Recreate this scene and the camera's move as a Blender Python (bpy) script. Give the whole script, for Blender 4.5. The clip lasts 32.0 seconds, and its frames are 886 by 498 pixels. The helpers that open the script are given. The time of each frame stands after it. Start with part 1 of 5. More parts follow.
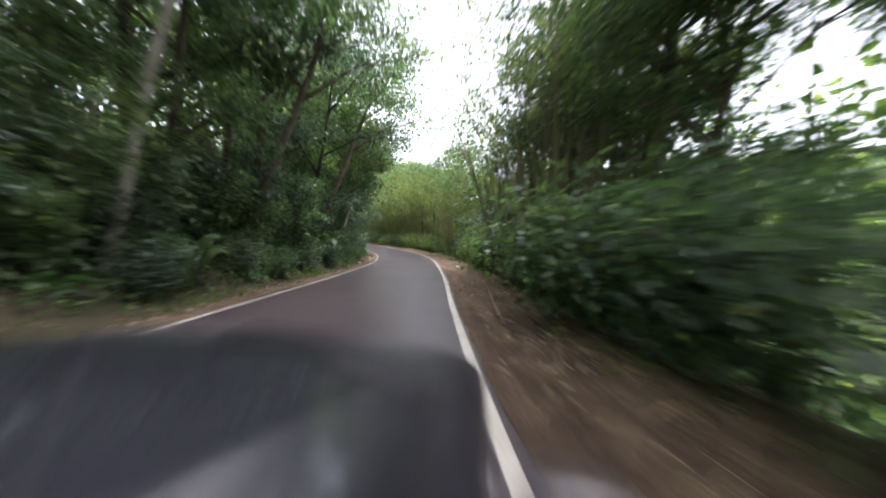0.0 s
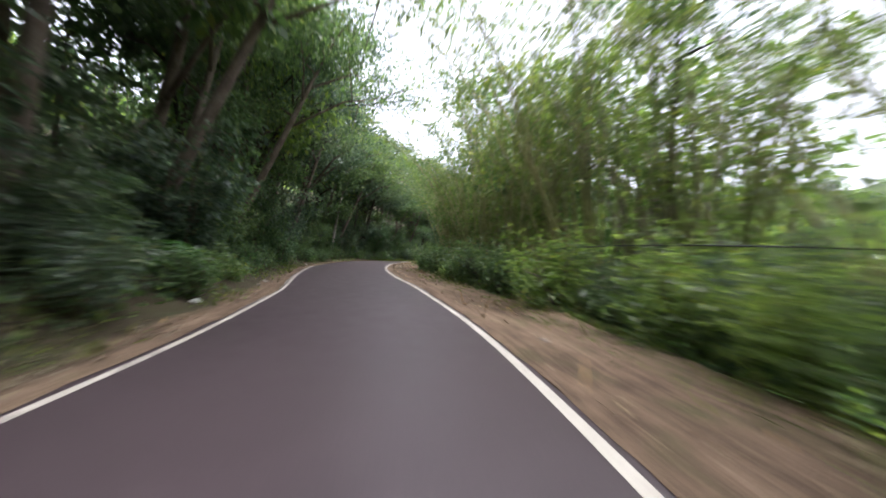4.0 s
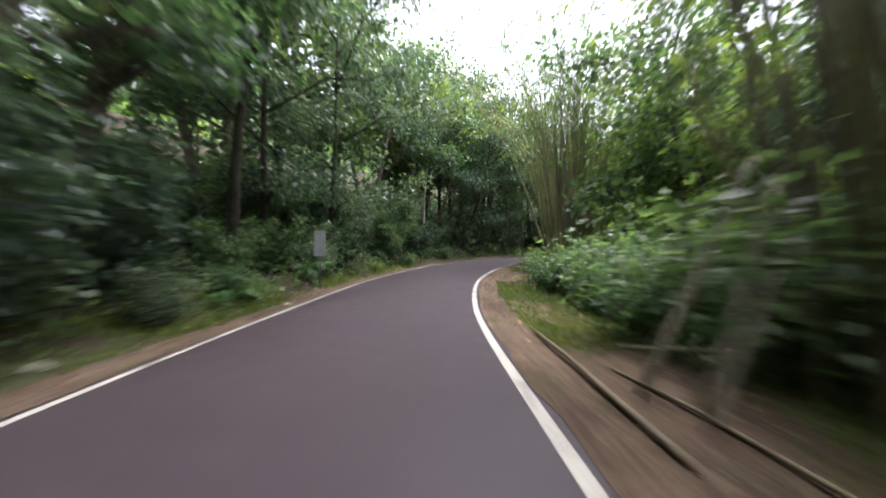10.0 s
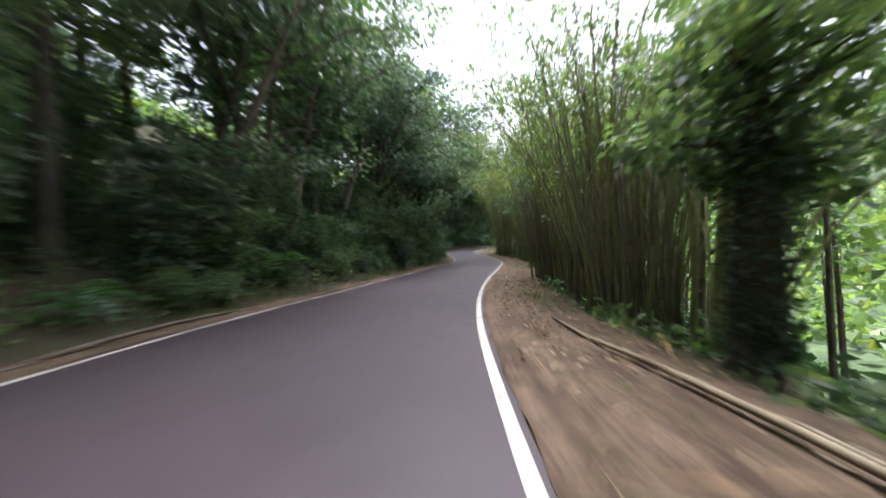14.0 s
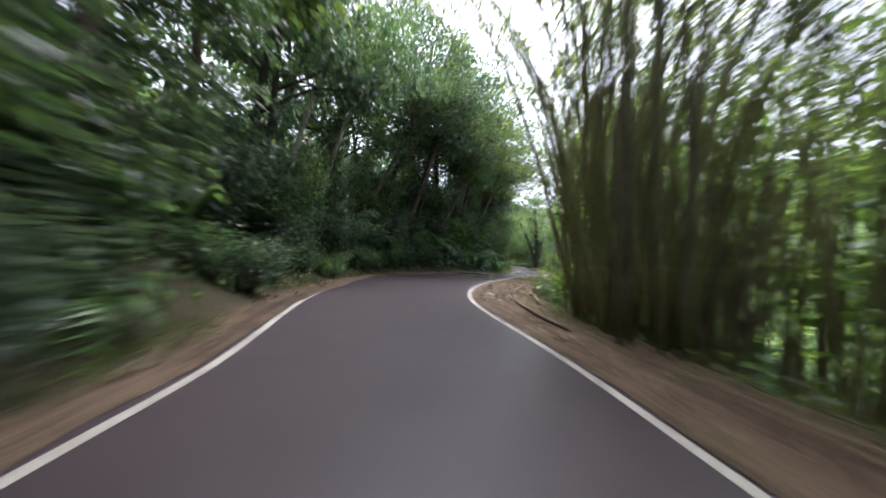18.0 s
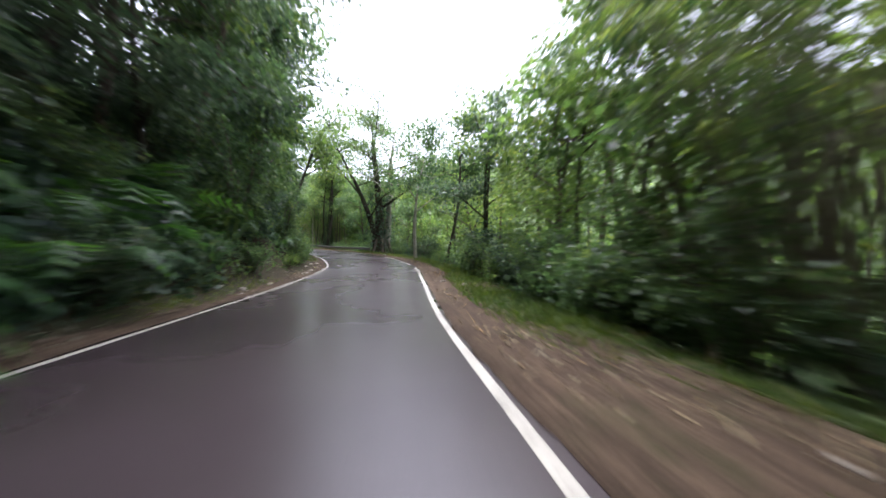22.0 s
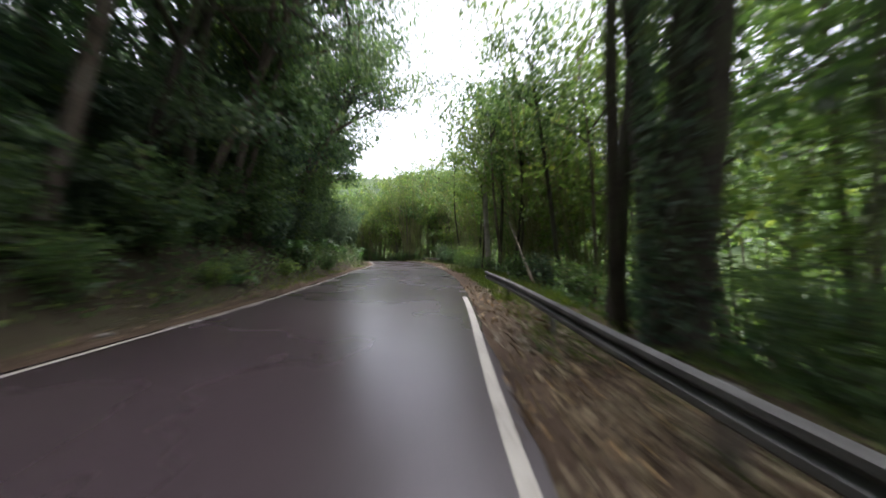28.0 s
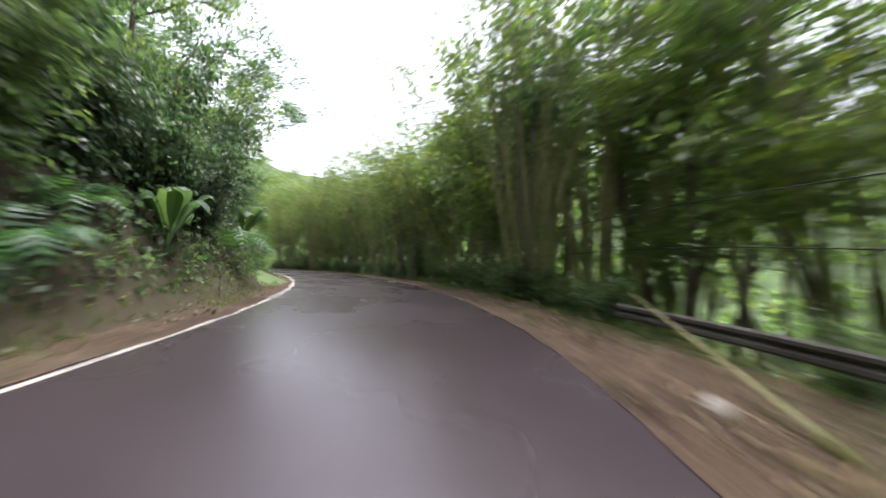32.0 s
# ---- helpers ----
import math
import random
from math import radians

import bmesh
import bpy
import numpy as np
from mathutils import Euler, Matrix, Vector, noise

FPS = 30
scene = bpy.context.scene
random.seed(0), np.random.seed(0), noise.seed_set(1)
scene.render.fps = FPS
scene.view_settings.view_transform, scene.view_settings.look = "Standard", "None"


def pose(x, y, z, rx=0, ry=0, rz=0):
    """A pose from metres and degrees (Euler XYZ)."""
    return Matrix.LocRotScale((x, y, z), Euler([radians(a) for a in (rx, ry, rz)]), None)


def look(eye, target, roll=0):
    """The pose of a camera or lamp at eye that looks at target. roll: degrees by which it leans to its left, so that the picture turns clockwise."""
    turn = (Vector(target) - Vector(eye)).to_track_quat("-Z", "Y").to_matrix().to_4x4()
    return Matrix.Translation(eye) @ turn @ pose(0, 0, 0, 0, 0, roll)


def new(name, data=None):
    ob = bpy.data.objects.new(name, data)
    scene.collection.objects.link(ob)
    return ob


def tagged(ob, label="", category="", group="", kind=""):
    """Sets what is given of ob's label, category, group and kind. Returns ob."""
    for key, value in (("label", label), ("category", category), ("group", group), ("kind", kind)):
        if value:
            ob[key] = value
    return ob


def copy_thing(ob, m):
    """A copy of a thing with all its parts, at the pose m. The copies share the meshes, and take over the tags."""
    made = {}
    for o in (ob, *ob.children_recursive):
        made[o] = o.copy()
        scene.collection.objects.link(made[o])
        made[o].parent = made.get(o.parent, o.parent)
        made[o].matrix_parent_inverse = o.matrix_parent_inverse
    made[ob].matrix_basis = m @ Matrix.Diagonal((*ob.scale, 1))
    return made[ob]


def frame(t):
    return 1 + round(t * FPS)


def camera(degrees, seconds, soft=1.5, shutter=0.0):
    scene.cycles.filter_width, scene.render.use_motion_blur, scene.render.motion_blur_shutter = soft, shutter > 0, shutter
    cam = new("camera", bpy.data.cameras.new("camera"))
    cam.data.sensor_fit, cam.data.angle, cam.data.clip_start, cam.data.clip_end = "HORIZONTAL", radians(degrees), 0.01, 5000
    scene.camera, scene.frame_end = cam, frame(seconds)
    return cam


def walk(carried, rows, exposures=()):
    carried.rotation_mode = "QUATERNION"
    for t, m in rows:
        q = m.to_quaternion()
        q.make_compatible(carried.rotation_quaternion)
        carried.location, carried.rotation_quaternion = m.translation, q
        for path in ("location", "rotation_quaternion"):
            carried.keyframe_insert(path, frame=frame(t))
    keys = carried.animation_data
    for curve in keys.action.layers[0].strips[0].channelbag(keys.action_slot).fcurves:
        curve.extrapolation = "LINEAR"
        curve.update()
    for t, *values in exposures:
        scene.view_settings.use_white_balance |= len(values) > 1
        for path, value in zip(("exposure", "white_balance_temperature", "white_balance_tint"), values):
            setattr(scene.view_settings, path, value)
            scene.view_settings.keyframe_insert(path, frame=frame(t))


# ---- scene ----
cam = camera(108.20, 32.0, soft=1.6, shutter=0.8)
PATH = [
    (0.0, -0.60, -0.28, 1.65, -19.42, -2.38, 0.07),
    (0.5, -2.76, 4.59, 1.46, -20.00, -2.49, 0.18),
    (1.0, -4.27, 9.58, 1.29, -19.06, -1.86, 0.21),
    (1.5, -6.06, 14.46, 1.14, -15.34, -2.41, -0.20),
    (2.0, -8.17, 19.25, 0.96, -14.83, -2.86, -0.69),
    (2.5, -10.52, 24.12, 0.85, -22.76, -0.27, -0.35),
    (3.0, -13.11, 28.95, 0.83, -23.47, -0.84, 0.55),
    (3.5, -16.17, 33.47, 0.88, -33.30, 1.67, 0.68),
    (4.0, -19.66, 37.57, 1.02, -37.95, 2.08, 1.49),
    (4.5, -23.36, 41.26, 1.23, -44.55, 2.20, 1.29),
    (5.0, -27.19, 44.63, 1.41, -48.30, 1.74, 0.48),
    (5.5, -31.11, 47.81, 1.55, -48.42, 1.51, 0.15),
    (6.0, -34.99, 50.94, 1.69, -45.96, 0.95, 0.38),
    (6.5, -38.78, 54.12, 1.82, -42.40, 0.12, 0.97),
    (7.0, -42.43, 57.45, 1.99, -40.20, 1.50, 0.94),
    (7.5, -45.68, 61.20, 2.17, -31.82, 1.84, 0.08),
    (8.0, -48.49, 65.25, 2.29, -26.89, 0.96, -0.08),
    (8.5, -50.93, 69.51, 2.35, -22.01, 0.59, 0.31),
    (9.0, -52.96, 73.86, 2.39, -20.37, 1.23, 1.14),
    (9.5, -54.59, 78.16, 2.38, -17.94, -0.04, 0.46),
    (10.0, -56.48, 82.38, 2.33, -17.23, 0.34, -0.77),
    (10.5, -58.10, 86.75, 2.26, -13.00, -0.14, -1.20),
    (11.0, -59.45, 91.27, 2.24, -8.48, 0.77, -0.57),
    (11.5, -60.34, 95.98, 2.33, -3.05, 2.13, -0.05),
    (12.0, -60.59, 100.82, 2.49, 4.90, 2.57, 0.69),
    (12.5, -60.07, 105.62, 2.68, 12.58, 2.97, 0.90),
    (13.0, -58.97, 110.24, 2.87, 20.96, 2.06, 1.15),
    (13.5, -57.35, 114.43, 3.02, 27.37, 0.26, 0.06),
    (14.0, -55.46, 118.45, 3.05, 32.39, -0.22, -0.45),
    (14.5, -53.13, 122.26, 2.98, 38.43, -1.01, -0.14),
    (15.0, -50.53, 126.03, 2.87, 42.77, -1.09, -0.01),
    (15.5, -47.67, 129.80, 2.79, 46.53, -0.44, 0.10),
    (16.0, -44.55, 133.59, 2.76, 49.43, 0.31, 0.39),
    (16.5, -41.16, 137.43, 2.78, 49.90, 1.26, 0.83),
    (17.0, -37.60, 141.41, 2.87, 45.47, 2.21, 0.60),
    (17.5, -34.04, 145.68, 3.01, 39.50, 4.41, 3.90),
    (18.0, -30.60, 150.23, 3.22, 33.31, 3.70, 4.35),
    (18.5, -27.55, 155.07, 3.51, 31.02, 3.93, 2.90),
    (19.0, -24.39, 159.85, 3.79, 40.13, 3.81, 3.53),
    (19.5, -20.46, 164.00, 4.06, 48.42, 1.93, -0.01),
    (20.0, -16.21, 167.75, 4.32, 55.55, 3.49, 0.10),
    (20.5, -11.39, 170.65, 4.57, 59.50, 2.72, 1.60),
    (21.0, -6.54, 173.48, 4.74, 61.70, 2.05, 1.59),
    (21.5, -1.76, 176.15, 4.78, 62.15, 1.62, 1.24),
    (22.0, 2.87, 179.02, 4.82, 61.19, 1.60, 0.36),
    (22.5, 7.36, 182.19, 4.89, 57.53, 2.21, -0.52),
    (23.0, 11.66, 185.56, 5.06, 54.43, 2.90, -0.93),
    (23.5, 15.80, 189.20, 5.30, 54.43, 2.28, -0.10),
    (24.0, 19.62, 193.13, 5.63, 48.28, 4.74, 1.09),
    (24.5, 23.01, 196.85, 6.07, 43.99, 3.79, 1.74),
    (25.0, 25.98, 200.43, 6.49, 34.73, 4.22, 1.66),
    (25.5, 28.75, 204.35, 6.83, 29.51, 3.89, 1.00),
    (26.0, 31.11, 208.66, 7.08, 28.18, 3.11, 0.31),
    (26.5, 33.34, 213.07, 7.30, 29.63, 2.65, -0.03),
    (27.0, 35.59, 217.49, 7.50, 31.70, 2.08, -0.27),
    (27.5, 37.91, 221.93, 7.68, 33.06, 1.56, -0.60),
    (28.0, 40.37, 226.45, 7.88, 32.74, 2.35, -0.65),
    (28.5, 42.86, 231.10, 8.12, 33.59, 2.11, 0.56),
    (29.0, 45.53, 235.75, 8.36, 32.45, 2.30, 1.65),
    (29.5, 48.43, 240.30, 8.59, 32.71, 2.38, 2.12),
    (30.0, 51.46, 244.90, 8.77, 33.51, 1.90, 0.74),
    (30.5, 53.91, 249.92, 8.92, 30.72, 2.00, -0.15),
    (31.0, 56.29, 254.90, 9.07, 27.27, 1.70, 0.19),
    (31.5, 58.30, 259.85, 9.23, 23.67, 1.78, 0.90),
    (32.0, 59.70, 264.70, 9.45, 11.78, 2.63, 1.66),
]


def eye_pose(x, y, z, yaw, pitch, roll):
    """Eye, compass-like heading (clockwise from +y), pitch and lean in degrees."""
    a, b = radians(yaw), radians(pitch)
    way = Vector((math.sin(a) * math.cos(b), math.cos(a) * math.cos(b), math.sin(b)))
    return look((x, y, z), Vector((x, y, z)) + way, roll)


STOPS = [(0.0, 2.15), (1.0, 1.7), (1.7, 2.0), (2.0, 2.25), (3.0, 2.2), (4.0, 2.05), (5.0, 1.95), (7.0, 1.75), (8.0, 2.05), (9.0, 2.15), (10.0, 2.25), (11.0, 2.25), (12.0, 2.6), (13.0, 2.45), (14.0, 2.25), (17.0, 2.45), (18.0, 2.05), (19.0, 2.3), (20.0, 2.35), (21.0, 2.05), (22.0, 2.0), (23.0, 1.8), (24.0, 2.05), (25.0, 1.8), (28.0, 1.75), (29.0, 1.9), (30.0, 2.05), (31.0, 1.95), (32.0, 2.05)]
EXPOSURES = [(t, e, 6060 - 220 * max(0.0, min(1.0, (t - 9) / 3, (28 - t) / 3)), 22 if 23 < t < 26 else 17) for t, e in STOPS]
walk(cam, [(t, eye_pose(*row)) for t, *row in PATH], EXPOSURES)

# ---- world and light: a bright overcast sky ----
SUN_UP, SUN_ROUND = 75.0, 60.0
world = bpy.data.worlds.new("overcast_sky")
scene.world = world
world.use_nodes = True
wn, wl = world.node_tree.nodes, world.node_tree.links
sky = wn.new("ShaderNodeTexSky")
sky.sky_type, sky.sun_disc = "NISHITA", False
sky.sun_elevation, sky.sun_rotation = radians(SUN_UP), radians(SUN_ROUND)
sky.dust_density, sky.air_density = 4.0, 1.0
veil = wn.new("ShaderNodeHueSaturation")
veil.inputs["Saturation"].default_value = 0.22
wl.new(sky.outputs[0], veil.inputs["Color"])
wl.new(veil.outputs[0], wn["Background"].inputs["Color"])
wn["Background"].inputs["Strength"].default_value = 0.15
sun = new("sun", bpy.data.lights.new("sun", "SUN"))
sun.data.energy, sun.data.angle, sun.data.color = 1.5, radians(30), (1.0, 0.96, 0.9)
sun_way = Vector((math.sin(radians(SUN_ROUND)) * math.cos(radians(SUN_UP)), math.cos(radians(SUN_ROUND)) * math.cos(radians(SUN_UP)), math.sin(radians(SUN_UP))))
sun.matrix_world = look(sun_way * 100, (0, 0, 0))


# ---- materials ----
def material(name):
    m = bpy.data.materials.new(name)
    m.use_nodes = True
    nt = m.node_tree
    return m, nt.nodes, nt.links, nt.nodes["Principled BSDF"], nt.nodes["Material Output"]


def ramp(nodes, stops):
    r = nodes.new("ShaderNodeValToRGB")
    e = r.color_ramp.elements
    while len(e) < len(stops):
        e.new(0.5)
    for el, (p, c) in zip(e, stops):
        el.position, el.color = p, (*c, 1)
    return r


def noise_tex(nodes, links, scale, detail=6.0, rough=0.6, coord="Object", dist=0.0):
    tc = nodes.new("ShaderNodeTexCoord")
    n = nodes.new("ShaderNodeTexNoise")
    n.inputs["Scale"].default_value, n.inputs["Detail"].default_value = scale, detail
    n.inputs["Roughness"].default_value, n.inputs["Distortion"].default_value = rough, dist
    links.new(tc.outputs[coord], n.inputs["Vector"])
    return n


def mixc(nodes, links, fac, a, b, mode="MIX"):
    m = nodes.new("ShaderNodeMix")
    m.data_type, m.blend_type = "RGBA", mode
    for sock, v in ((m.inputs[0], fac), (m.inputs[6], a), (m.inputs[7], b)):
        if isinstance(v, (int, float)):
            sock.default_value = v
        elif isinstance(v, tuple):
            sock.default_value = (*v, 1)
        else:
            links.new(v, sock)
    return m.outputs[2]


def bump(nodes, links, height, strength, dist, target):
    b = nodes.new("ShaderNodeBump")
    b.inputs["Strength"].default_value, b.inputs["Distance"].default_value = strength, dist
    links.new(height, b.inputs["Height"])
    links.new(b.outputs[0], target)


def mottled(name, colours, scale, rough=0.9, bump_d=0.02, bump_scale=None, fine=14.0, metal=0.0, spec=0.3, fine_amount=0.35):
    """Two-scale mottling between the colours, with relief."""
    m, n, l, p, out = material(name)
    big = noise_tex(n, l, scale)
    r = ramp(n, [(0.3 + 0.4 * i / max(1, len(colours) - 1), c) for i, c in enumerate(colours)])
    l.new(big.outputs[0], r.inputs[0])
    small = noise_tex(n, l, scale * fine, 4.0, 0.7)
    sr = ramp(n, [(0.25, (0.35, 0.35, 0.35)), (0.75, (1.35, 1.35, 1.35))])
    l.new(small.outputs[0], sr.inputs[0])
    l.new(mixc(n, l, fine_amount * 2, r.outputs[0], mixc(n, l, 1.0, r.outputs[0], sr.outputs[0], "MULTIPLY")), p.inputs["Base Color"])
    p.inputs["Roughness"].default_value, p.inputs["Metallic"].default_value = rough, metal
    p.inputs["Specular IOR Level"].default_value = spec
    bn = noise_tex(n, l, bump_scale or scale * fine, 5.0, 0.7)
    bump(n, l, bn.outputs[0], 0.8, bump_d, p.inputs["Normal"])
    return m


def foliage(name, dark, light, glow, trans=0.45, rough=0.45):
    """Leaves: gloss on top, light let through, hue varied leaf by leaf and plant by plant."""
    m, n, l, p, out = material(name)
    geo, info = n.new("ShaderNodeNewGeometry"), n.new("ShaderNodeObjectInfo")
    mid = tuple((a + b) / 2 for a, b in zip(dark, light))
    r = ramp(n, [(0.0, dark), (0.55, mid), (0.93, light), (1.0, (light[0] * 1.5, light[1] * 1.15, light[2] * 0.8))])
    l.new(geo.outputs["Random Per Island"], r.inputs[0])
    big = noise_tex(n, l, 0.35, 2.0)
    tone = ramp(n, [(0.35, (0.6, 0.7, 0.75)), (0.7, (1.25, 1.15, 0.9))])
    l.new(big.outputs[0], tone.inputs[0])
    c1 = mixc(n, l, 0.7, r.outputs[0], mixc(n, l, 1.0, r.outputs[0], tone.outputs[0], "MULTIPLY"))
    each = ramp(n, [(0.0, (0.72, 0.8, 0.85)), (1.0, (1.2, 1.12, 0.95))])
    l.new(info.outputs["Random"], each.inputs[0])
    c2 = mixc(n, l, 1.0, c1, each.outputs[0], "MULTIPLY")
    l.new(c2, p.inputs["Base Color"])
    p.inputs["Roughness"].default_value = rough
    p.inputs["Specular IOR Level"].default_value = 0.45
    t = n.new("ShaderNodeBsdfTranslucent")
    l.new(mixc(n, l, 1.0, c2, glow, "MULTIPLY"), t.inputs["Color"])
    mx = n.new("ShaderNodeMixShader")
    mx.inputs[0].default_value = trans
    l.new(p.outputs[0], mx.inputs[1])
    l.new(t.outputs[0], mx.inputs[2])
    l.new(mx.outputs[0], out.inputs["Surface"])
    return m


def asphalt():
    m, n, l, p, out = material("worn_asphalt")
    big, mid, fine = noise_tex(n, l, 0.25, 3.0, 0.5), noise_tex(n, l, 2.2, 6.0, 0.65), noise_tex(n, l, 60.0, 4.0, 0.75)
    c = ramp(n, [(0.2, (0.025, 0.0182, 0.0208)), (0.8, (0.043, 0.0318, 0.0356))])
    l.new(mixc(n, l, 0.5, big.outputs[0], mid.outputs[0]), c.inputs[0])
    f = ramp(n, [(0.3, (0.55, 0.55, 0.55)), (0.7, (1.4, 1.38, 1.36))])
    l.new(fine.outputs[0], f.inputs[0])
    l.new(mixc(n, l, 1.0, c.outputs[0], f.outputs[0], "MULTIPLY"), p.inputs["Base Color"])
    # damp under the trees: smoother where water stands
    wet = n.new("ShaderNodeAttribute")
    wet.attribute_name = "wet"
    dry = ramp(n, [(0.3, (0.48, 0.48, 0.48)), (0.7, (0.56, 0.56, 0.56))])
    damp = ramp(n, [(0.3, (0.24, 0.24, 0.24)), (0.7, (0.31, 0.31, 0.31))])
    l.new(mid.outputs[0], dry.inputs[0])
    l.new(big.outputs[0], damp.inputs[0])
    l.new(mixc(n, l, wet.outputs["Fac"], dry.outputs[0], damp.outputs[0]), p.inputs["Roughness"])
    gloss = ramp(n, [(0.0, (0.32, 0.32, 0.32)), (1.0, (0.60, 0.60, 0.60))])
    l.new(wet.outputs["Fac"], gloss.inputs[0])
    l.new(gloss.outputs[0], p.inputs["Specular IOR Level"])
    bump(n, l, fine.outputs[0], 0.3, 0.0015, p.inputs["Normal"])
    return m


def line_paint():
    m, n, l, p, out = material("worn_line_paint")
    a, b = noise_tex(n, l, 1.3, 5.0), noise_tex(n, l, 18.0, 5.0, 0.75)
    c = ramp(n, [(0.38, (0.08, 0.072, 0.066)), (0.47, (0.27, 0.25, 0.215)), (0.8, (0.41, 0.39, 0.335))])
    l.new(mixc(n, l, 0.55, a.outputs[0], b.outputs[0]), c.inputs[0])
    l.new(c.outputs[0], p.inputs["Base Color"])
    p.inputs["Roughness"].default_value = 0.6
    return m


def dirt():
    m, n, l, p, out = material("dirt_and_leaf_litter")
    big, mid, fine = noise_tex(n, l, 0.16, 5.0), noise_tex(n, l, 1.2, 8.0, 0.75), noise_tex(n, l, 16.0, 6.0, 0.8)
    c = ramp(n, [(0.36, (0.034, 0.024, 0.017)), (0.46, (0.085, 0.061, 0.043)), (0.55, (0.148, 0.109, 0.076)), (0.68, (0.245, 0.196, 0.145))])
    # ruts and rain runnels drawn out along the road
    lane = n.new("ShaderNodeCombineXYZ")
    for axis, key in (("X", "across"), ("Y", "along")):
        here = n.new("ShaderNodeAttribute")
        here.attribute_name = key
        l.new(here.outputs["Fac"], lane.inputs[axis])
    rut = n.new("ShaderNodeTexNoise")
    rut.inputs["Scale"].default_value, rut.inputs["Detail"].default_value, rut.inputs["Roughness"].default_value = 1.0, 6.0, 0.68
    stretch = n.new("ShaderNodeVectorMath")
    stretch.operation = "MULTIPLY"
    stretch.inputs[1].default_value = (2.6, 0.22, 1.0)
    l.new(lane.outputs[0], stretch.inputs[0])
    l.new(stretch.outputs[0], rut.inputs["Vector"])
    l.new(mixc(n, l, 0.45, mixc(n, l, 0.6, big.outputs[0], mid.outputs[0]), rut.outputs[0]), c.inputs[0])
    f = ramp(n, [(0.3, (0.45, 0.42, 0.40)), (0.7, (1.4, 1.35, 1.3))])
    l.new(fine.outputs[0], f.inputs[0])
    c2 = mixc(n, l, 1.0, c.outputs[0], f.outputs[0], "MULTIPLY")
    moss = ramp(n, [(0.53, (0, 0, 0)), (0.74, (0.8, 0.8, 0.8))])
    l.new(noise_tex(n, l, 1.1, 8.0, 0.75).outputs[0], moss.inputs[0])
    c3 = mixc(n, l, moss.outputs[0], c2, (0.045, 0.058, 0.018))
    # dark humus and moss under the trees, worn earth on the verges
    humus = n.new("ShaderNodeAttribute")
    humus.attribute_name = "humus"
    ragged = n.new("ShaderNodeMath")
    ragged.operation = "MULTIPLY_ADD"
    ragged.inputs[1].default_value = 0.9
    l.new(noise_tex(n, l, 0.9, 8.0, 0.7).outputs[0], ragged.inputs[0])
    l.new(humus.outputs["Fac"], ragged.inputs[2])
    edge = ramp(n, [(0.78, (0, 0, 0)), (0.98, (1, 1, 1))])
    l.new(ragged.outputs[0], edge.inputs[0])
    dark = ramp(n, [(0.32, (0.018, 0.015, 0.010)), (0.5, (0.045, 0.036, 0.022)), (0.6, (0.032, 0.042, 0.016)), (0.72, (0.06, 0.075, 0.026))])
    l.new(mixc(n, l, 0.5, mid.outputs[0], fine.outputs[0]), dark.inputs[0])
    # rain-soaked earth is darker and smoother; this tone also paints shadow beside the bushes
    damp = n.new("ShaderNodeAttribute")
    damp.attribute_name = "damp"
    soaked_shaded = mixc(n, l, 1.0, c3, (0.48, 0.46, 0.45), "MULTIPLY")
    l.new(mixc(n, l, edge.outputs[0], mixc(n, l, damp.outputs["Fac"], c3, soaked_shaded), dark.outputs[0]), p.inputs["Base Color"])
    p.inputs["Roughness"].default_value = 0.95
    p.inputs["Specular IOR Level"].default_value = 0.15
    bump(n, l, mixc(n, l, 0.4, mixc(n, l, 0.5, mid.outputs[0], rut.outputs[0]), fine.outputs[0]), 1.0, 0.06, p.inputs["Normal"])
    return m


ASPHALT, PAINT, DIRT = asphalt(), line_paint(), dirt()
BARK = mottled("grey_brown_bark", [(0.05, 0.038, 0.028), (0.13, 0.10, 0.075), (0.19, 0.165, 0.13)], 1.6, 0.9, 0.03)
PALE_BARK = mottled("pale_lichen_bark", [(0.17, 0.15, 0.12), (0.34, 0.31, 0.26), (0.42, 0.40, 0.35)], 1.2, 0.85, 0.02)
DARK_BARK = mottled("dark_mossy_bark", [(0.022, 0.018, 0.014), (0.06, 0.05, 0.035), (0.06, 0.075, 0.03)], 1.4, 0.95, 0.04)
CULM = mottled("green_bamboo_culm", [(0.11, 0.13, 0.045), (0.23, 0.23, 0.09), (0.32, 0.28, 0.14)], 0.5, 0.4, 0.004, 30.0)
CULM_OLD = mottled("brown_bamboo_culm", [(0.058, 0.051, 0.036), (0.145, 0.126, 0.085), (0.27, 0.245, 0.17)], 0.7, 0.6, 0.006, 30.0)
DEAD_CULM = mottled("dead_straw_bamboo", [(0.07, 0.053, 0.033), (0.15, 0.115, 0.068), (0.23, 0.185, 0.115)], 0.9, 0.6, 0.006, 30.0)
LEAF = foliage("broad_green_leaves", (0.045, 0.082, 0.044), (0.122, 0.19, 0.088), (1.65, 1.75, 1.05), 0.52)
LEAF_DARK = foliage("dark_glossy_leaves", (0.042, 0.070, 0.050), (0.108, 0.155, 0.102), (1.5, 1.65, 1.1), 0.48, 0.42)
LEAF_BRIGHT = foliage("yellow_green_leaves", (0.075, 0.128, 0.046), (0.172, 0.25, 0.092), (1.7, 1.75, 0.95), 0.55)
LEAF_BAMBOO = foliage("bamboo_leaves", (0.075, 0.118, 0.042), (0.175, 0.232, 0.086), (1.75, 1.8, 1.0), 0.55)
